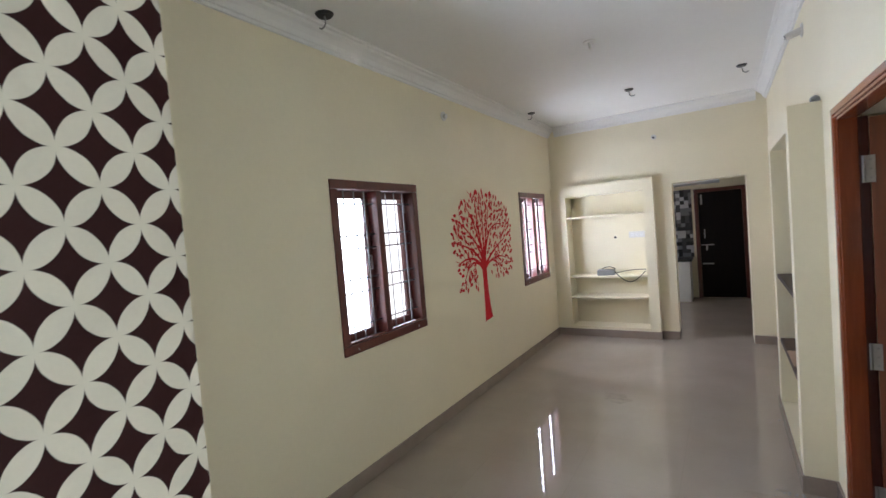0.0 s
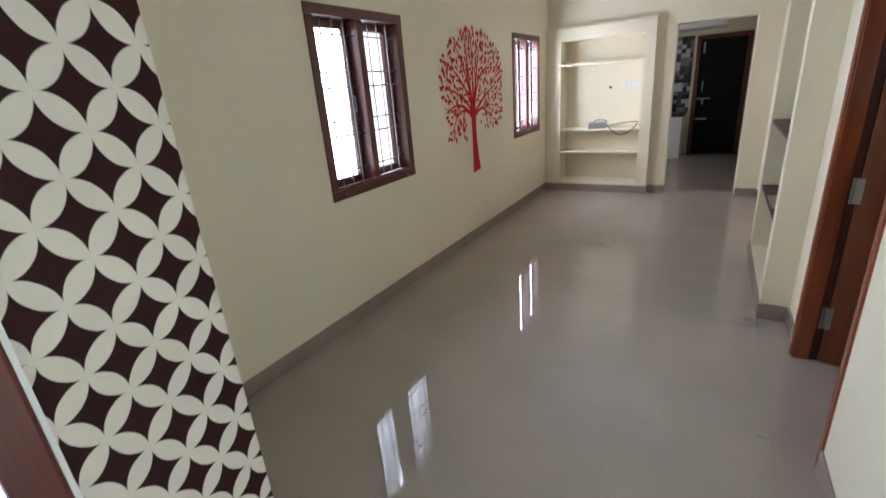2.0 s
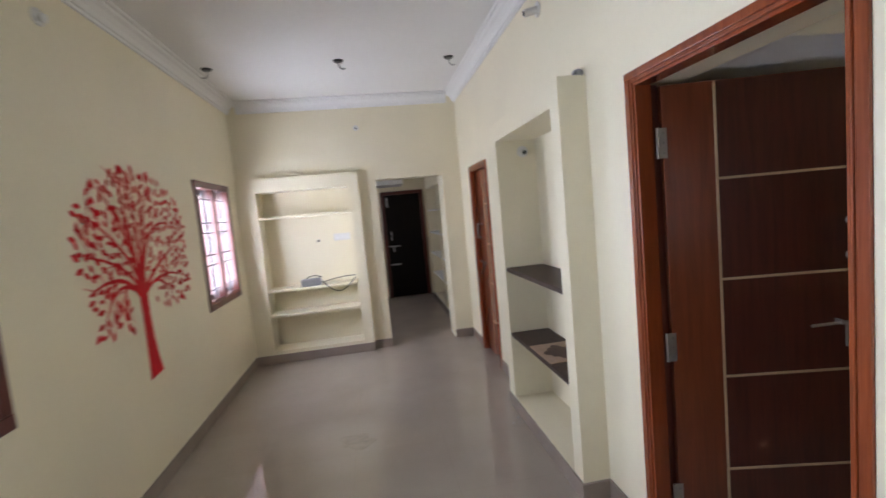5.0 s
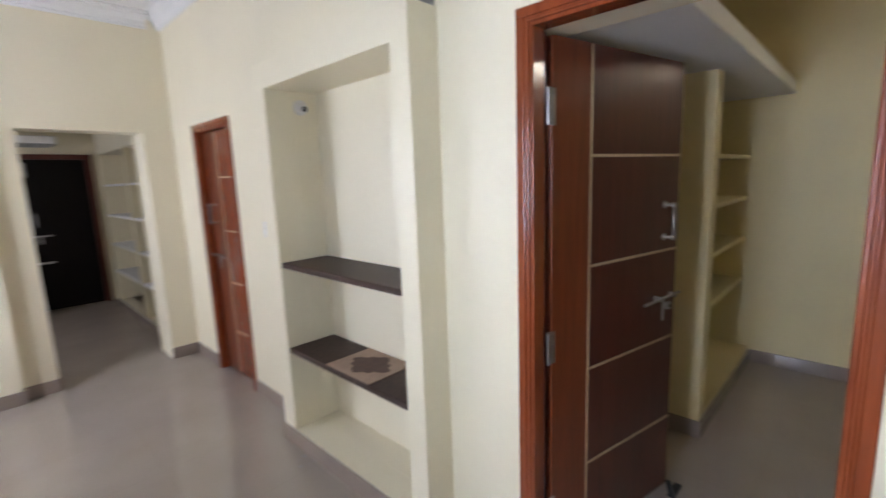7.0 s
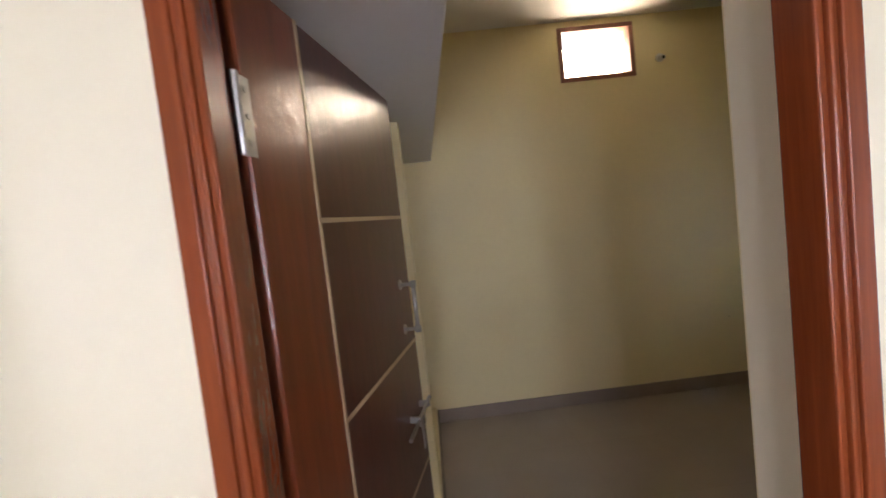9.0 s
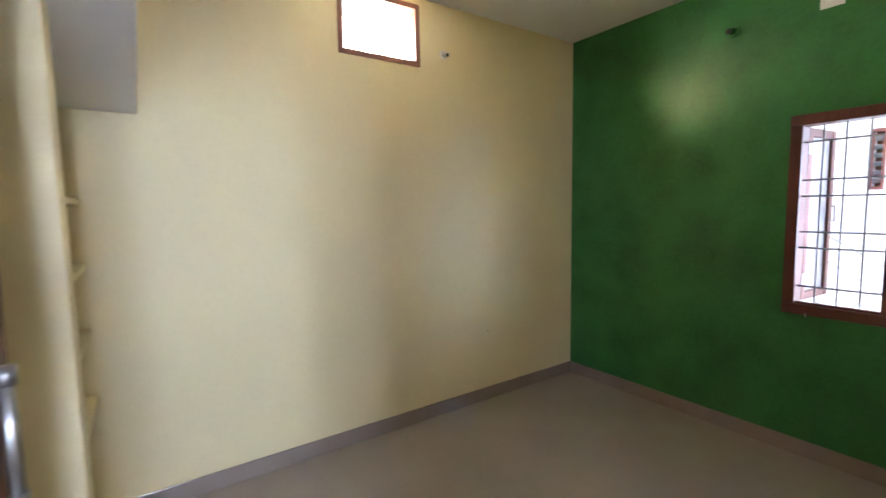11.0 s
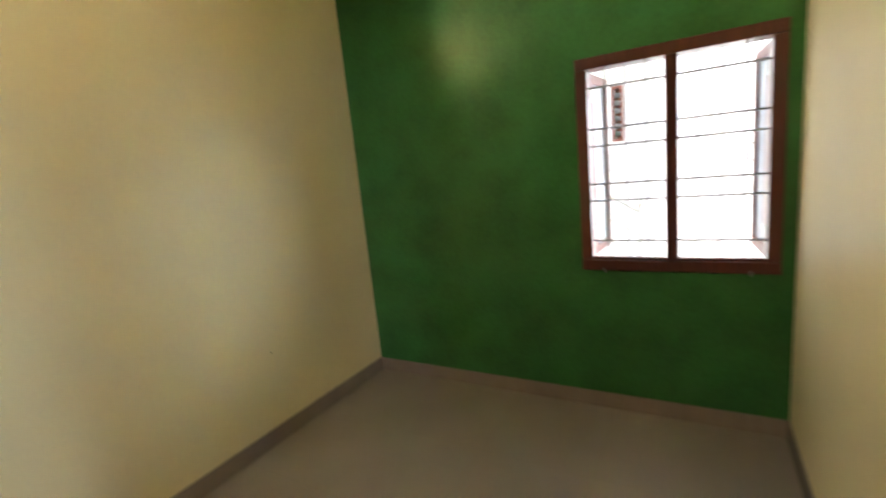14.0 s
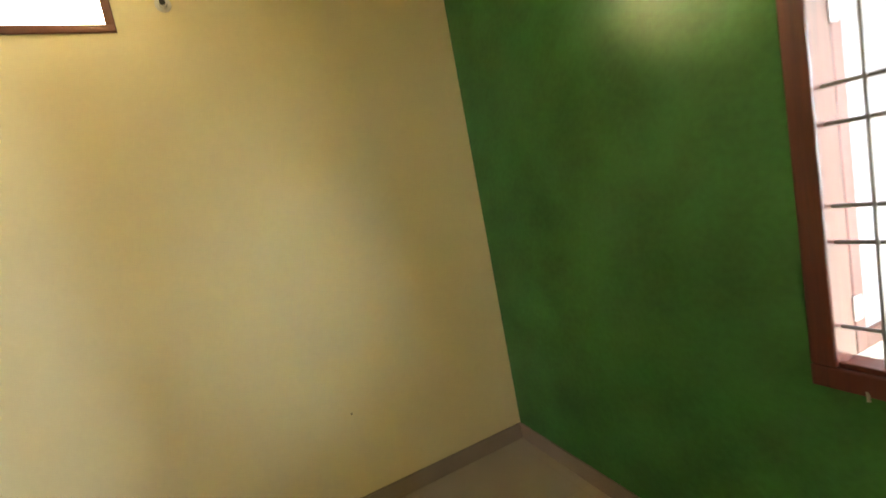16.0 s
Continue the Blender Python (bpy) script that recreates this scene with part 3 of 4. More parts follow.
# ---- doors ----
def door_leaf(m, w, h, mirrored, parent_name, label, inlay_from, hinges=True, panel_mat=None, panel_label="dark brown veneer panel"):
    """A flush veneered leaf with pale inlay strips. Local x from the hinge, y into the leaf, z up; the show face is y = 0."""
    top = thing(parent_name, m.translation, label, "door", kind="structure")
    t = 0.036
    placed("leaf_core", boxed(0.0, w, 0.003, t, 0.012, h, bevel=0.002), M_door_stile, top, m)
    placed("stile", boxed(0.0, inlay_from - 0.005, 0.0, 0.0035, 0.012, h, bevel=0.001), M_door_stile, top, m, "orange-brown veneered stile")
    placed("inlay_strip", boxed(inlay_from - 0.005, inlay_from + 0.005, -0.0015, 0.004, 0.012, h), M_strip, top, m, "pale wooden inlay strip")
    zs = [0.012, 0.375, 0.78, 1.19, 1.60, h]
    for a, b in zip(zs, zs[1:]):
        placed("panel", boxed(inlay_from + 0.005, w, 0.0, 0.0035, a + 0.005, b - 0.005, bevel=0.001), panel_mat or M_door_panel, top, m, panel_label)
    for z in zs[1:-1]:
        placed("inlay_strip", boxed(inlay_from + 0.005, w, -0.0015, 0.004, z - 0.005, z + 0.005), M_strip, top, m, "pale wooden inlay strip")
    hx = 0.09 if mirrored else w - 0.11
    hb = bmesh.new()
    rod(hb, (hx, -0.042, 1.25), (hx, -0.042, 1.39), 0.007, 10)
    for z in (1.25, 1.39):
        rod(hb, (hx, 0.0, z), (hx, -0.042, z), 0.006, 10)
        rod(hb, (hx, -0.003, z), (hx, 0.0, z), 0.016, 12)
        rod(hb, (hx, -0.042, z - 0.010), (hx, -0.042, z + 0.010), 0.010, 10)
    placed("pull_handle", hb, M_steel, top, m, "steel D-shaped pull handle", smooth=True)
    # sliding bolt with its hasp and a hanging lock plate
    x1 = 0.02 if mirrored else w - 0.01
    x0 = 0.28 if mirrored else w - 0.28
    bolt = placed("sliding_bolt", rodded((x0, -0.028, 0.976), (x1, -0.028, 0.992), 0.006, 10), M_steel, top, m, "long steel sliding bolt")
    for k in (0.42, 0.86):
        xx = x0 + (x1 - x0) * k
        placed("bolt_bracket", boxed(xx - 0.006, xx + 0.006, -0.035, 0.0, 0.975, 0.994, bevel=0.002), M_steel, bolt, m)
    xx = x0 + (x1 - x0) * 0.5
    placed("hasp", boxed(xx - 0.009, xx + 0.009, -0.033, -0.028, 0.885, 0.985, bevel=0.003), M_steel, bolt, m, "dull steel hasp")
    xx = x0 + (x1 - x0) * 0.8
    placed("lock_plate", boxed(xx - 0.016, xx + 0.016, -0.016, 0.0, 0.918, 0.950, bevel=0.004), M_steel, top, m, "square steel lock plate")
    placed("keyhole", boxed(xx - 0.007, xx + 0.007, -0.0175, -0.0155, 0.927, 0.942), M_black, top, m)
    if hinges:
        for z in (0.20, 0.86, 1.70):
            hg = bmesh.new()
            box(hg, -0.020, 0.016, -0.002, 0.003, z, z + 0.12, bevel=0.0008)
            rod(hg, (-0.022, -0.004, z), (-0.022, -0.004, z + 0.12), 0.006, 8)
            hinge_ob = placed("hinge", hg, M_steel, top, m, "steel butt hinge")
            for zz in (0.02, 0.06, 0.10):
                placed("screw", rodded((0.002, -0.004, z + zz), (0.002, -0.002, z + zz), 0.005, 8), M_grey, hinge_ob, m)
    return top


door_leaf(pose(2.648, 2.902, 0, 0, 0, -12.1), 0.815, 1.985, False, "door_1", "open dark veneered bedroom door with pale inlay strips", 0.205)
door_leaf(Matrix(((0, 1, 0, 2.605), (-1, 0, 0, D2[1] - 0.065), (0, 0, 1, 0), (0, 0, 0, 1))), D2[1] - D2[0] - 0.13, 1.945, True, "door_2",
          "closed reddish-brown veneered door with pale inlay strips", 0.24, hinges=False, panel_mat=M_door_frame, panel_label="reddish-brown veneer panel")


def door_frame(name, y0, y1, z1, x0, x1, label, face=0.058):
    """A moulded hardwood frame on the hall side of the east wall."""
    top = thing(name, (x0, (y0 + y1) / 2, 0), label, "door frame", kind="structure")
    for side in (0, 1):
        bm = bmesh.new()
        a, s = (y0, 1) if side == 0 else (y1, -1)

        def strip(d0, d1, p0, p1):
            lo, hi = sorted((a + s * d0, a + s * d1))
            box(bm, p0, p1, lo, hi, 0.0, z1 - face * 0.5, bevel=0.0035)

        strip(0.0, 0.030, x0, XE)
        strip(0.028, 0.038, x0 + 0.006, XE)
        strip(0.036, 0.046, x0 + 0.002, XE)
        strip(0.044, face, x0 + 0.010, x1)
        part("jamb", bm, M_door_frame, top, "glossy orange-brown moulded jamb")
    bm = bmesh.new()
    for d0, d1, p0, p1 in ((0.0, 0.030, x0 - 0.001, XE), (0.028, 0.038, x0 + 0.005, XE), (0.036, 0.046, x0 + 0.001, XE), (0.044, face, x0 + 0.009, x1)):
        e = 0.0 if d0 == 0.0 else d0
        box(bm, p0, p1, y0 + e, y1 - e, z1 - d1, z1 - d0, bevel=0.0035)
    part("head", bm, M_door_frame, top, "glossy orange-brown moulded head")
    return top


door_frame("door_frame_1", D1[0], D1[1], D1[2], 2.532, 2.614, "polished orange-brown wooden door frame of the bedroom")
door_frame("door_frame_2", D2[0], D2[1], D2[2], 2.545, 2.645, "polished orange-brown wooden frame round a closed door")
# Dark strip set in the hinge gap; its colour stands for the gap's shade.
structure("hinge_gap_shade", boxed(2.60, 2.652, 2.924, 2.942, 0.0, 1.995, bevel=0.003), M_frame, "dark strip for the shaded gap beside the bedroom door hinges", "door frame")
structure("door_2_back", boxed(2.70, XB - 0.002, D2[0] - 0.02, D2[1] + 0.02, 0, D2[2] + 0.02), M_cream, "plain closing wall behind the closed door")

# entrance frame in the stencilled wall
ef = thing("door_frame_3", (PX, -0.1, 0), "dark red-brown entrance door frame in the stencilled wall", "door frame", kind="structure")
for a, b in ((0.315, 0.390), (-0.645, -0.565)):
    bm = bmesh.new()
    box(bm, PX - 0.10, PX + 0.018, a, b, 0, 2.06, bevel=0.008)
    part("jamb", bm, M_frame, ef)
part("head", boxed(PX - 0.10, PX + 0.017, -0.645, 0.390, 2.06, 2.13, bevel=0.008), M_frame, ef)
# White strip along the jamb; the bright edge line is put into its colour.
part("edge_highlight", boxed(PX - 0.001, PX + 0.012, 0.3905, 0.400, 0, 2.14), M_white, ef, "thin white strip for the bright line along the jamb")

# ---- built-in shelves ----
tv = thing("tv_shelf", (0.7, 6.6, 0.55), "white plastered shelves in the recess of the end wall", "shelf")
for z in (1.672, 0.842, 0.555):
    part("shelf_board", boxed(TV[0] + 0.001, TV[1] - 0.001, 6.51, 6.772, z - 0.028, z, bevel=0.004), M_cream, tv)

ns = thing("granite_shelf", (2.57, 3.93, 1.08), "dark brown granite shelf slab in the niche", "shelf", "niche shelves")
part("slab", boxed(2.418, 2.712, NICHE[0] + 0.001, NICHE[1] - 0.001, 1.072, 1.102, bevel=0.005), M_granite, ns)
ns2 = thing("granite_shelf", (2.57, 3.93, 0.58), "dark brown granite shelf slab carrying a pale board", "shelf", "niche shelves")
part("slab", boxed(2.418, 2.712, NICHE[0] + 0.001, NICHE[1] - 0.001, 0.575, 0.605, bevel=0.005), M_granite, ns2)

pb = bmesh.new()
box(pb, 2.424, 2.704, 3.72, 4.08, 0.605, 0.610, bevel=0.001)
pale = tagged(part("packing_board", pb, M_board), "pale brown board with a dark patch on granite", "board")
bm = bmesh.new()
ring = []
for i in range(40):
    a = i / 40 * 2 * math.pi
    r = 1 + 0.13 * math.cos(4 * a) + 0.07 * math.cos(8 * a + 0.6) + 0.05 * math.sin(12 * a)
    ring.append(bm.verts.new((2.565 + 0.095 * r * math.cos(a), 3.89 + 0.12 * r * math.sin(a), 0.6108)))
bm.faces.new(ring)
part("dark_patch", bm, M_board_dark, pale, "dark brown worn patch")

bs = thing("bedroom_shelf", (4.8, 2.98, 0.0), "cream plastered open shelf unit under the loft", "shelf")
part("side_panel", boxed(3.985, 4.09, 2.725, BN, 0.0, 2.034, bevel=0.005), M_cream_gloss, bs)
part("plinth", boxed(4.09, BX, 2.728, BN, 0.0, 0.125), M_cream_gloss, bs)
for z in (0.675, 1.005, 1.317, 1.622):
    part("shelf_board", boxed(4.09, BX, 2.805, BN, z - 0.03, z, bevel=0.004), M_cream_gloss, bs)

# ---- kitchen beyond the doorway ----
ks = thing("kitchen_shelf", (2.6, 8.0, 0.0), "cream plastered open shelves along the kitchen wall", "shelf")
for a, b in ((6.951, 7.02), (7.86, 7.93), (9.18, 9.30)):
    part("post", boxed(2.44, 2.70, a, b, 0.0, 2.95), M_cream, ks)
part("base", boxed(2.442, 2.70, 7.02, 9.18, 0.0, 0.10), M_cream, ks)
part("back_panel", boxed(2.70, 2.745, 6.96, 9.29, 0.0, 2.95), M_cream, ks)
part("top_panel", boxed(2.44, 2.70, 7.02, 9.18, 1.97, 2.95), M_cream, ks)
for z in (1.60, 1.225, 0.855, 0.50):
    for a, b in ((7.02, 7.86), (7.93, 9.18)):
        part("shelf_board", boxed(2.446, 2.70, a, b, z - 0.025, z), M_white, ks)

kc = thing("kitchen_counter", (0.8, 9.45, 0.0), "black granite kitchen counter on a white base", "counter")
part("base", boxed(0.0, 1.54, 9.22, 9.75, 0.0, 0.725), M_white, kc)
part("worktop", boxed(0.0, 1.575, 9.18, 9.75, 0.725, 0.765, bevel=0.012), M_black, kc, "black granite worktop")
structure("tile_backsplash", boxed(0.0, 1.59, 9.735, 9.752, 0.765, 2.02), M_mosaic, "black, grey and white mosaic tile backsplash", "tiles")
structure("kitchen_loft", boxed(0.0, 2.05, 9.1, 9.75, 2.09, 2.18, bevel=0.006), M_white, "white concrete loft slab in the kitchen", "loft")

kd = thing("door_3", (2.03, 9.72, 0.0), "closed black-brown kitchen back door", "door", kind="structure")
bm = bmesh.new()
box(bm, 1.635, 1.70, 9.68, 9.752, 0.0, 2.0, bevel=0.006)
box(bm, 2.37, 2.435, 9.68, 9.752, 0.0, 2.0, bevel=0.006)
box(bm, 1.635, 2.435, 9.681, 9.751, 1.94, 2.005, bevel=0.006)
part("frame", bm, M_frame, kd)
part("leaf", boxed(1.70, 2.37, 9.705, 9.745, 0.01, 1.94, bevel=0.004), M_kitchen_door, kd)
part("sliding_bolt", rodded((1.71, 9.685, 0.98), (1.92, 9.685, 0.98), 0.009), M_steel, kd, "steel sliding bolt")
part("hasp", boxed(1.79, 1.815, 9.680, 9.69, 0.88, 0.98), M_steel, kd)
part("pull_handle", rodded((1.78, 9.67, 1.10), (1.78, 9.67, 1.27), 0.008), M_steel, kd)
part("tower_bolt", boxed(1.72, 1.90, 9.69, 9.706, 0.62, 0.645, bevel=0.004), M_steel, kd)
part("tower_bolt", boxed(1.735, 1.765, 9.69, 9.706, 1.72, 1.90, bevel=0.004), M_steel, kd)


# ---- ceiling points, conduits, switches ----
def ceiling_hook(x, y, size, bend, label):
    t = thing("ceiling_hook", (x, y, CEIL), label, "ceiling hook", "electrical points in the ceiling")
    bm = bmesh.new()
    bmesh.ops.create_cone(bm, cap_ends=True, segments=14, radius1=size * 0.8, radius2=size, depth=0.014, matrix=Matrix.Translation((x, y, CEIL - 0.007)))
    part("box_opening", bm, M_black, t, "black round junction box opening")
    pts = [(x, y, CEIL - 0.012), (x + 0.004, y, CEIL - 0.04)]
    for i in range(8):
        a = i / 7 * math.pi * 0.75
        pts.append((x + 0.004 + bend * 0.03 * (1 - math.cos(a)), y, CEIL - 0.045 - 0.03 * math.sin(a)))
    tube("wire", pts, 0.005, M_grey, t, "bent wire end")


ceiling_hook(0.21, 5.41, 0.045, -1, "black ceiling junction box with a wire end")
ceiling_hook(1.316, 5.33, 0.045, 1, "black ceiling junction box with a thin wire")
ceiling_hook(2.297, 5.35, 0.045, 1, "black ceiling junction box with a bent hook")
ceiling_hook(0.193, 2.155, 0.055, -1, "black ceiling junction box with a short wire")


def conduit(at, out, label, r=0.017, length=0.06, droop=0.25, mouth=True, paint=None):
    """A short PVC conduit end that sticks out of the wall from a round plate."""
    at, out = Vector(at), Vector(out)
    t = thing("conduit_point", at, label, "conduit", "lamp points on the walls")
    part("wall_plate", rodded(at - out * 0.001, at + out * 0.008, r * 1.9, 14), paint or M_pvc, t, "", smooth=False)
    d = (out + Vector((0, 0, -droop))).normalized()
    part("pipe", rodded(at, at + d * length, r, 12), paint or M_pvc, t, "painted pipe end" if paint else "white plastic pipe end", smooth=False)
    if not mouth:
        return t
    part("pipe_mouth", rodded(at + d * length, at + d * (length + 0.0015), r * 0.72, 12), M_black, t)
    return t


conduit((0, 3.715, 2.665), (1, 0, 0), "white plastic conduit stub on the cream wall", r=0.022, length=0.035, mouth=False)
conduit((1.383, YF, 2.605), (0, -1, 0), "white plastic conduit stub above the shelf recess")
conduit((XE, 3.86, 2.70), (-1, 0, 0), "white plastic conduit stub high above the niche", r=0.022, length=0.09)
conduit((2.61, NICHE[1], 1.95), (0, -1, 0), "white plastic lamp point inside the niche", r=0.022, length=0.05)
conduit((BX, 0.722, 2.625), (-1, 0, 0), "white plastic conduit stub beside the vent window")
conduit((4.10, GY, 2.652), (0, 1, 0), "green painted conduit stub on the green wall", r=0.021, length=0.075, paint=M_green)
rose = thing("ceiling_rose", (1.31, 3.72, CEIL), "white plastic ceiling rose with a short cable", "ceiling rose")
part("rose_plate", rodded((1.31, 3.72, CEIL - 0.012), (1.31, 3.72, CEIL), 0.045, 18), M_pvc, rose)
part("cable_end", rodded((1.32, 3.72, CEIL - 0.06), (1.31, 3.72, CEIL - 0.01), 0.012, 8), M_pvc, rose)


def switch_board(name, at, right, out, w, h, n, label):
    """A white switch plate with a row of rockers."""
    at, right, out = Vector(at), Vector(right), Vector(out)
    up = Vector((0, 0, 1))
    m = Matrix((( right.x, -out.x, up.x, at.x), (right.y, -out.y, up.y, at.y), (right.z, -out.z, up.z, at.z), (0, 0, 0, 1)))
    t = thing(name, at, label, "switch")
    placed("plate", boxed(-w / 2, w / 2, -0.010, 0.0, -h / 2, h / 2, bevel=0.003), M_pvc, t, m)
    for i in range(n):
        x = (i + 0.5) / n * w * 0.86 - w * 0.43
        placed("rocker", boxed(x - w * 0.3 / n, x + w * 0.3 / n, -0.014, -0.009, -h * 0.28, h * 0.28, bevel=0.002), M_white, t, m)
        placed("pin_hole", boxed(x - 0.003, x + 0.003, -0.0150, -0.0138, h * 0.05, h * 0.12), M_grey, t, m)
    return t


switch_board("switch_board", (1.08, 6.772, 1.37), (1, 0, 0), (0, -1, 0), 0.20, 0.085, 3, "white switch board with sockets in the recess")
switch_board("switch_board", (3.60, GY, 2.675), (-1, 0, 0), (0, 1, 0), 0.11, 0.11, 1, "small white switch plate high on the green wall")
switch_board("switch_board", (XB + 0.004, 1.80, 1.41), (0, -1, 0), (1, 0, 0), 0.15, 0.17, 2, "white switch plate beside the bedroom door")
switch_board("switch_board", (XE, 4.90, 1.25), (0, -1, 0), (-1, 0, 0), 0.075, 0.10, 1, "small white switch plate beside the niche")
tagged(part("cable_hole", rodded((0.80, 6.765, 1.345), (0.80, 6.7725, 1.345), 0.016, 12), M_black), "small dark cable hole in the recess wall", "cable hole")

# ---- box and cable on the shelf ----
sb = thing("metal_box", (0.70, 6.60, 0.842), "grey metal adapter box lying on the shelf", "box")
part("case", boxed(0.575, 0.80, 6.52, 6.66, 0.842, 0.915, bevel=0.006, m=Matrix.Translation((0.69, 6.59, 0)) @ pose(0, 0, 0, 0, 0, 8) @ Matrix.Translation((-0.69, -6.59, 0))), M_grey, sb)
part("lid", boxed(0.585, 0.79, 6.53, 6.65, 0.914, 0.919, bevel=0.002, m=Matrix.Translation((0.69, 6.59, 0)) @ pose(0, 0, 0, 0, 0, 8) @ Matrix.Translation((-0.69, -6.59, 0))), M_grey, sb)
cb = thing("cable", (1.0, 6.55, 0.842), "dark loose cable looping over the shelf edge", "cable")
pts = []
for i in range(19):
    a = i / 18
    pts.append((0.80 + 0.40 * a, 6.56 - 0.03 * math.sin(a * 3.0), 0.868 + 0.05 * math.sin(a * math.pi * 0.6) * (1 if a > 0.1 else 0.5)))
tube("cable_upper", pts, 0.0055, M_black, cb)
pts = []
for i in range(23):
    a = i / 22
    pts.append((0.82 + 0.38 * a, 6.475 + 0.06 * abs(a - 0.5) - 0.02, 0.90 - 0.135 * math.sin(a * math.pi)))
tube("cable_loop", pts, 0.0055, M_black, cb)
pts = [(0.63 + 0.18 * i / 10, 6.60, 0.925 + 0.028 * math.sin(i / 10 * math.pi)) for i in range(11)]
tube("cable_coil", pts, 0.006, M_black, cb)

# ---- tree mural ----
rng = random.Random(7)


def flat_ribbon(bm, pts, widths, x):
    """A tapering ribbon in the wall plane: pts are (y, z)."""
    left, right = [], []
    for i, (y, z) in enumerate(pts):
        a, b = pts[max(i - 1, 0)], pts[min(i + 1, len(pts) - 1)]
        dy, dz = b[0] - a[0], b[1] - a[1]
        n = math.hypot(dy, dz) or 1
        ny, nz = -dz / n * widths[i] / 2, dy / n * widths[i] / 2
        left.append(bm.verts.new((x, y + ny, z + nz)))
        right.append(bm.verts.new((x, y - ny, z - nz)))
    for i in range(len(pts) - 1):
        bm.faces.new((left[i], right[i], right[i + 1], left[i + 1]))


mural = thing("tree_mural", (0.0, 4.30, 0.69), "red painted tree mural with many small leaves", "wall mural")
bm = bmesh.new()
flat_ribbon(bm, [(4.315, 0.69), (4.305, 0.80), (4.295, 0.95), (4.29, 1.10), (4.29, 1.22), (4.285, 1.32)], [0.175, 0.135, 0.105, 0.092, 0.10, 0.125], 0.0022)
part("trunk", bm, M_red, mural)

leaf_spots = []
bough_points = []


def curve_pts(p0, p1, p2, n=10):
    return [((1 - t) ** 2 * p0[0] + 2 * t * (1 - t) * p1[0] + t * t * p2[0],
             (1 - t) ** 2 * p0[1] + 2 * t * (1 - t) * p1[1] + t * t * p2[1]) for t in [i / n for i in range(n + 1)]]


MURAL_BOUGHS = (
    ((4.27, 1.20), (4.10, 1.43), (3.76, 1.30), 0.034), ((4.27, 1.22), (4.02, 1.42), (3.85, 1.10), 0.026), ((4.27, 1.24), (4.08, 1.40), (4.05, 1.12), 0.022),
    ((4.27, 1.26), (4.12, 1.45), (3.78, 1.50), 0.032), ((4.27, 1.30), (4.16, 1.55), (3.80, 1.72), 0.034),
    ((4.28, 1.32), (4.22, 1.60), (3.98, 1.86), 0.034), ((4.28, 1.32), (4.20, 1.70), (4.18, 1.95), 0.036),
    ((4.29, 1.32), (4.33, 1.65), (4.30, 1.97), 0.034), ((4.30, 1.30), (4.38, 1.62), (4.50, 1.90), 0.036),
    ((4.31, 1.28), (4.40, 1.72), (4.76, 1.66), 0.034), ((4.32, 1.25), (4.50, 1.40), (4.82, 1.50), 0.034),
    ((4.32, 1.22), (4.52, 1.38), (4.68, 1.16), 0.024), ((4.31, 1.24), (4.60, 1.36), (4.84, 1.28), 0.022),
)
for p0, p1, p2, w in MURAL_BOUGHS:
    pts = curve_pts(p0, p1, p2, 12)
    bm = bmesh.new()
    flat_ribbon(bm, pts, [w * (1 - 0.8 * i / 12) + 0.004 for i in range(13)], 0.0026 + rng.random() * 0.0008)
    branch = part("branch", bm, M_red, mural)
    bough_points += pts[:-2]
    for k in range(6):
        i = 5 + rng.randrange(7)
        base = pts[i]
        ang = math.atan2(pts[i][1] - pts[i - 1][1], pts[i][0] - pts[i - 1][0]) + rng.choice((-1, 1)) * rng.uniform(0.35, 1.1)
        ln = rng.uniform(0.08, 0.20)
        tip = (base[0] + ln * math.cos(ang), base[1] + ln * math.sin(ang))
        mid = ((base[0] + tip[0]) / 2 + rng.uniform(-0.03, 0.03), (base[1] + tip[1]) / 2 + rng.uniform(-0.01, 0.04))
        tw = curve_pts(base, mid, tip, 6)
        bm = bmesh.new()
        flat_ribbon(bm, tw, [0.0075 - 0.0007 * q for q in range(7)], 0.0024)
        part("twig", bm, M_red, branch)
        for q in (3, 4, 5, 6):
            a = math.atan2(tw[q][1] - tw[q - 1][1], tw[q][0] - tw[q - 1][0])
            leaf_spots.append((*tw[q], a + rng.choice((-1, 1)) * rng.uniform(0.3, 1.0) if q < 6 else a))

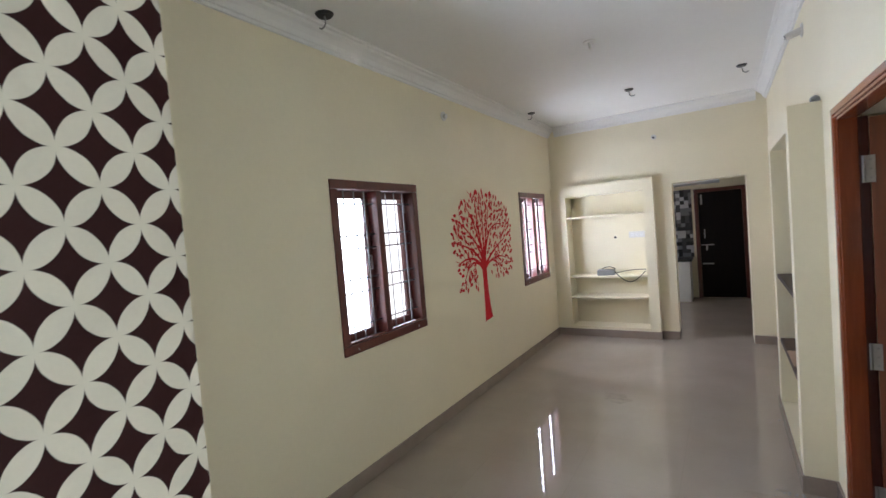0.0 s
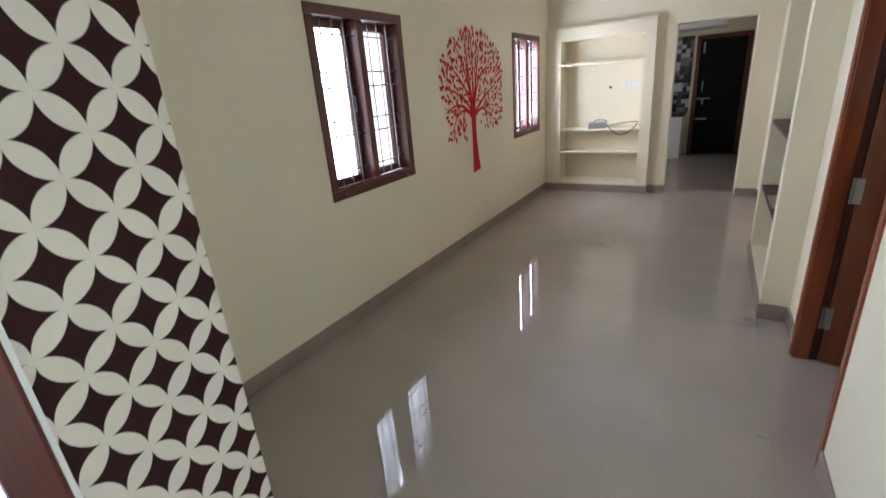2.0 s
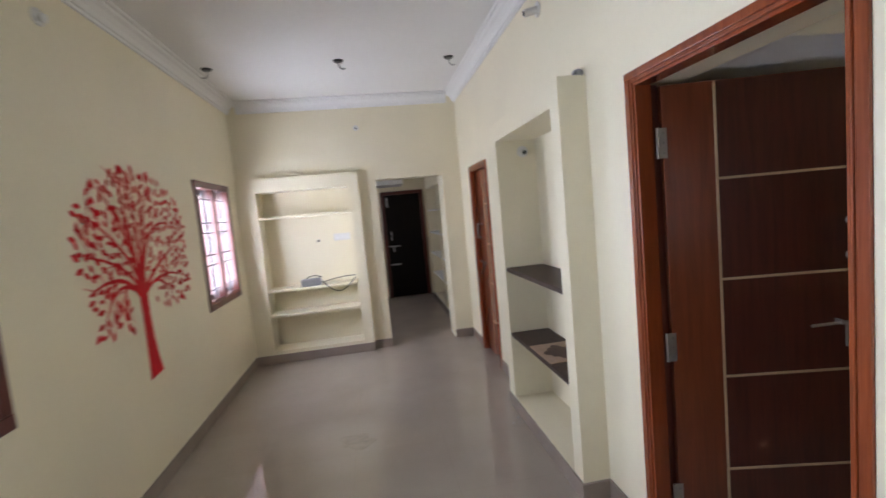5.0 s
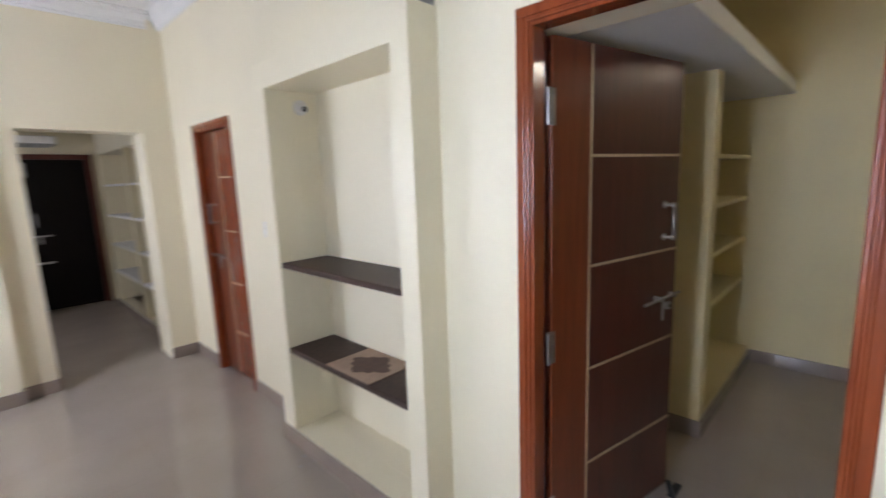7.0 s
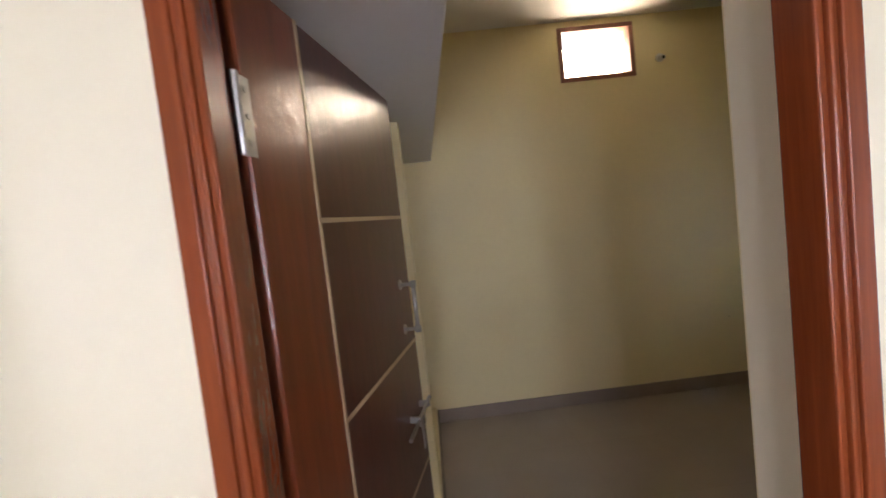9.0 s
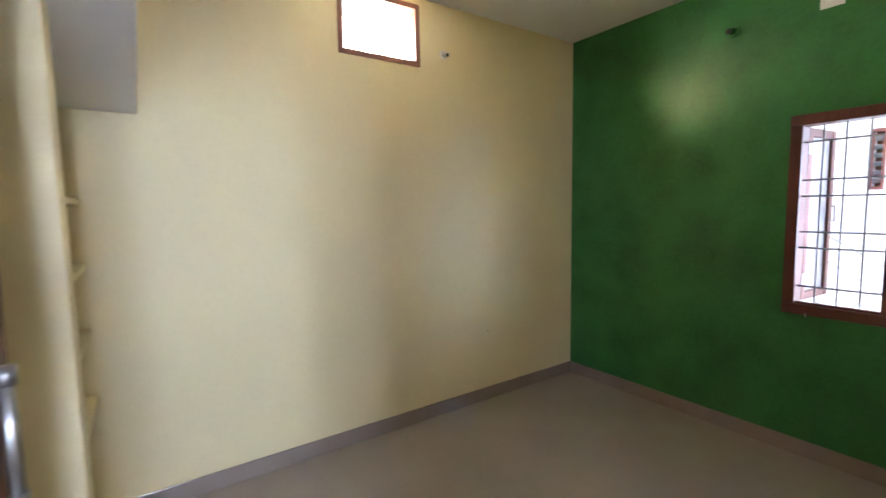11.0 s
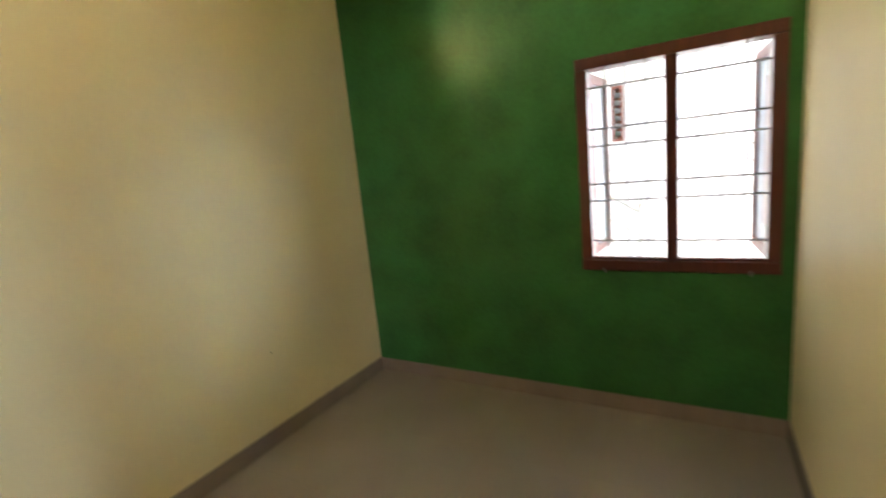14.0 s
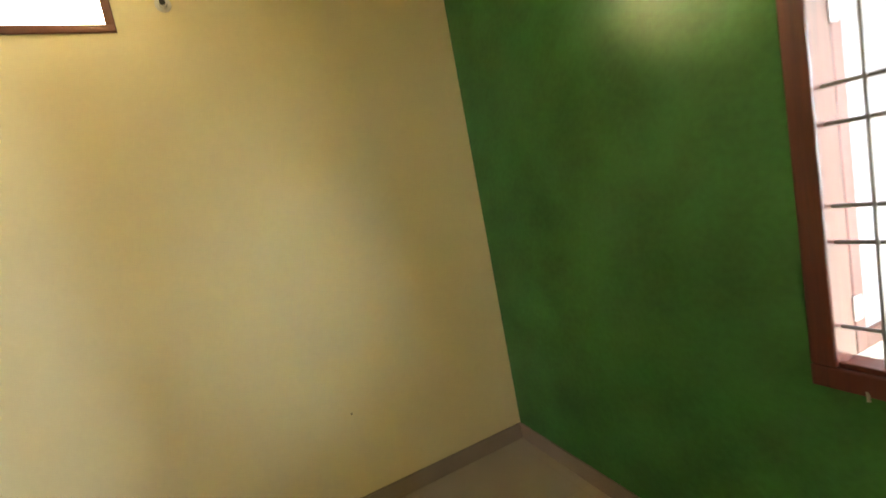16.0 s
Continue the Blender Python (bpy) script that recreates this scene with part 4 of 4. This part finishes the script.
bm = bmesh.new()
prof = ((0.0, 0.0), (0.010, 0.009), (0.024, 0.0125), (0.036, 0.0085), (0.048, 0.0))
vs = [bm.verts.new((0, p, h)) for p, h in prof] + [bm.verts.new((0, p, -h)) for p, h in prof[-2:0:-1]]
bm.faces.new(vs)
leaf_me = bpy.data.meshes.new("leaf")
bm.to_mesh(leaf_me)
bm.free()
leaf_me.materials.append(M_red)
for k in range(2600):
    y, z = rng.uniform(3.70, 4.98), rng.uniform(1.05, 2.0)
    a = math.atan2(z - 1.30, y - 4.30) + rng.uniform(-0.9, 0.9)
    leaf_spots.append((y, z, a))
kept = []
for y, z, a in leaf_spots:
    e = ((y - 4.36) / 0.65) ** 2 + ((z - 1.56) / 0.42) ** 2
    hang = (3.80 < y < 4.12 and 1.06 < z < 1.35) or (4.54 < y < 4.97 and 1.12 < z < 1.42)
    if (e > 1.0 and not hang) or (z < 1.34 and abs(y - 4.30) < 0.14):
        continue
    if any((y - u) ** 2 + (z - v) ** 2 < 0.041 ** 2 for u, v in kept):
        continue
    if any((y - u) ** 2 + (z - v) ** 2 < 0.026 ** 2 for u, v in bough_points):
        continue
    kept.append((y, z))
    lf = new("leaf", leaf_me)
    s = rng.uniform(1.05, 1.50)
    lf.parent = mural
    lf.matrix_parent_inverse = mural.matrix_basis.inverted()
    lf.matrix_basis = Matrix.Translation((0.0036 + rng.random() * 0.0008, y, z)) @ Matrix.Rotation(a, 4, "X") @ Matrix.Diagonal((1, s, s, 1))

# ---- small litter ----
bm = bmesh.new()
for cx, cy, n, spread in ((2.45, 3.20, 16, 0.10), (2.36, 4.28, 8, 0.05), (1.25, 1.55, 6, 0.22), (2.50, 3.24, 10, 0.05)):
    for i in range(n):
        x, y, r = cx + rng.uniform(-1, 1) * spread, cy + rng.uniform(-1, 1) * spread, rng.uniform(0.003, 0.009)
        x = min(x, 2.40)
        bmesh.ops.create_icosphere(bm, subdivisions=1, radius=r, matrix=Matrix.Translation((x, y, r * 0.35)) @ Matrix.Diagonal((1, 1, 0.45, 1)))
for cx, cy, n, spread in ((2.33, 3.24, 16, 0.07), (2.37, 2.165, 4, 0.03), (0.95, 1.72, 5, 0.05)):
    for i in range(n):
        x, y, r = cx + rng.uniform(-1, 1) * spread, cy + rng.uniform(-1, 1) * spread, rng.uniform(0.003, 0.008)
        bmesh.ops.create_icosphere(bm, subdivisions=1, radius=r, matrix=Matrix.Translation((x, y, r * 0.35)) @ Matrix.Diagonal((1.4, 1, 0.45, 1)))
tagged(part("floor_litter", bm, M_grey), "grey plaster crumbs scattered on the glossy floor", "litter", kind="stuff")


def floor_stain(cx, cy, w, d, label):
    """A dried film on the tiles with an uneven edge."""
    bm = bmesh.new()
    ring = []
    p, q = rng.uniform(0, 6), rng.uniform(0, 6)
    for i in range(44):
        a = i / 44 * 2 * math.pi
        r = 1 + 0.20 * math.sin(2 * a + p) + 0.13 * math.sin(5 * a + q) + rng.uniform(-0.06, 0.06)
        ring.append(bm.verts.new((cx + w * r * math.cos(a), cy + d * r * math.sin(a), 0.0012)))
    bm.faces.new(ring)
    return tagged(part("floor_stain", bm, M_stain), label, "stain", "dried stains on the floor")


floor_stain(1.20, 4.36, 0.13, 0.10, "dull dried water stain on the glossy tiles")
floor_stain(2.27, 3.20, 0.12, 0.035, "dull grey cement smear beside the niche")
tagged(part("nail_hole", rodded((BX - 0.002, 0.33, 0.56), (BX + 0.002, 0.33, 0.56), 0.0045, 8), M_board_dark), "tiny brown nail hole in the cream wall", "nail hole")
bm = bmesh.new()
bmesh.ops.create_icosphere(bm, subdivisions=2, radius=0.03, matrix=Matrix.Translation((2.535, 3.365, 2.175)) @ Matrix.Diagonal((0.8, 1.3, 0.8, 1)))
for v in bm.verts:
    v.co += Vector((rng.uniform(-1, 1), rng.uniform(-1, 1), rng.uniform(-1, 1))) * 0.004
tagged(part("mortar_lump", bm, M_grey), "grey mortar lump on the niche ledge", "mortar")
st = thing("door_stopper", (3.40, 2.70, 0.0), "black floor stopper beside the open door", "door stopper")
part("base", boxed(3.37, 3.48, 2.665, 2.70, 0.0, 0.014, bevel=0.004), M_black, st)
part("catch", rodded((3.38, 2.683, 0.01), (3.375, 2.70, 0.075), 0.013, 10), M_black, st)

# ---- outside ----
tagged(part("ground", boxed(-300, 300, -300, 300, -0.45, -0.30), M_ground), "pale sunlit concrete ground outside", "ground", kind="structure")
house = thing("neighbour_house", (3.0, -4.5, -0.3), "white plastered neighbouring house with a small louvred vent", "house")
part("wall", wall_mesh("x", -3.0, 9.0, -3.8, -3.6, -0.3, 6.0, [(3.925, 4.03, 1.66, 2.25)]), M_out_white, house)
part("roof", boxed(-3.2, 9.2, -9.0, -3.4, 6.0, 6.15), M_out_white, house)
part("side_wall", boxed(-3.0, -2.8, -9.0, -3.8, -0.3, 6.0), M_out_white, house)
part("side_wall", boxed(8.8, 9.0, -9.0, -3.8, -0.3, 6.0), M_out_white, house)
part("sun_shade", boxed(3.6, 4.9, -3.6, -3.05, 2.52, 2.60, bevel=0.01), M_out_white, house, "white concrete sun shade")
lv = bmesh.new()
box(lv, 3.915, 3.94, -3.66, -3.585, 1.65, 2.26)
box(lv, 4.015, 4.04, -3.66, -3.585, 1.65, 2.26)
box(lv, 3.94, 4.015, -3.66, -3.586, 1.65, 1.68)
box(lv, 3.94, 4.015, -3.66, -3.586, 2.23, 2.26)
vt = part("louvre_window", lv, M_sunwood, house, "small louvred vent with a brown frame")
part("louvre_back", boxed(3.94, 4.015, -3.72, -3.70, 1.66, 2.25), M_door_stile, vt)
for i in range(6):
    z = 1.74 + i * 0.085
    part("louvre_slat", boxed(3.9405, 4.0145, -0.035, 0.035, -0.003, 0.003, m=Matrix.Translation((0, -3.65, z)) @ pose(0, 0, 0, 35, 0, 0)), M_frost, vt)
rail = thing("stair_railing", (3.75, -3.2, -0.3), "polished steel stair railing outside the window", "railing")
part("post", rodded((3.72, -3.2, -0.3), (3.72, -3.2, 0.93), 0.022, 12), M_steel, rail)
bm = bmesh.new()
bmesh.ops.create_uvsphere(bm, u_segments=12, v_segments=8, radius=0.045, matrix=Matrix.Translation((3.72, -3.2, 0.97)))
part("ball_cap", bm, M_steel, rail, "", smooth=True)
for dz in (0.0, -0.26, -0.50, -0.74):
    part("rod", rodded((3.72, -3.2, 0.88 + dz), (4.6, -3.2, 1.44 + dz), 0.02 if dz == 0 else 0.009, 10), M_steel, rail)
part("post", rodded((4.6, -3.2, -0.3), (4.6, -3.2, 1.46), 0.018, 12), M_steel, rail)


def backdrop_glow_material():
    m = bpy.data.materials.new("glowing_backdrop")
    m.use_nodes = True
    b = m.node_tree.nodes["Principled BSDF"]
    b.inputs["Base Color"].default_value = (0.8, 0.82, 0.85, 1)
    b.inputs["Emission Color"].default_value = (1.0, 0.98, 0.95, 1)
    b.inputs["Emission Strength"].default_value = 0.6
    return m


M_backdrop_glow = backdrop_glow_material()
# Emissive slabs added outside to fill the window views with white
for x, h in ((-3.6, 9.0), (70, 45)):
    tagged(part("backdrop", boxed(x - 0.3, x + 0.3, -20 if x < 0 else -80, 30 if x < 0 else 90, -1, h), M_backdrop_glow), "plain glowing backdrop added beyond the windows", "backdrop", kind="structure")

# faint scuffs on the pale wall beside the bedroom door
bm = bmesh.new()
flat_ribbon(bm, [(1.955, 1.335), (1.945, 1.325), (1.93, 1.322), (1.918, 1.310)], [0.004, 0.008, 0.006, 0.003], XS - 0.0015)
flat_ribbon(bm, [(1.94, 1.345), (1.935, 1.33), (1.932, 1.318)], [0.003, 0.005, 0.002], XS - 0.0018)
tagged(part("wall_scuff", bm, M_grey), "faint grey scuff mark on the pale wall", "scuff mark")
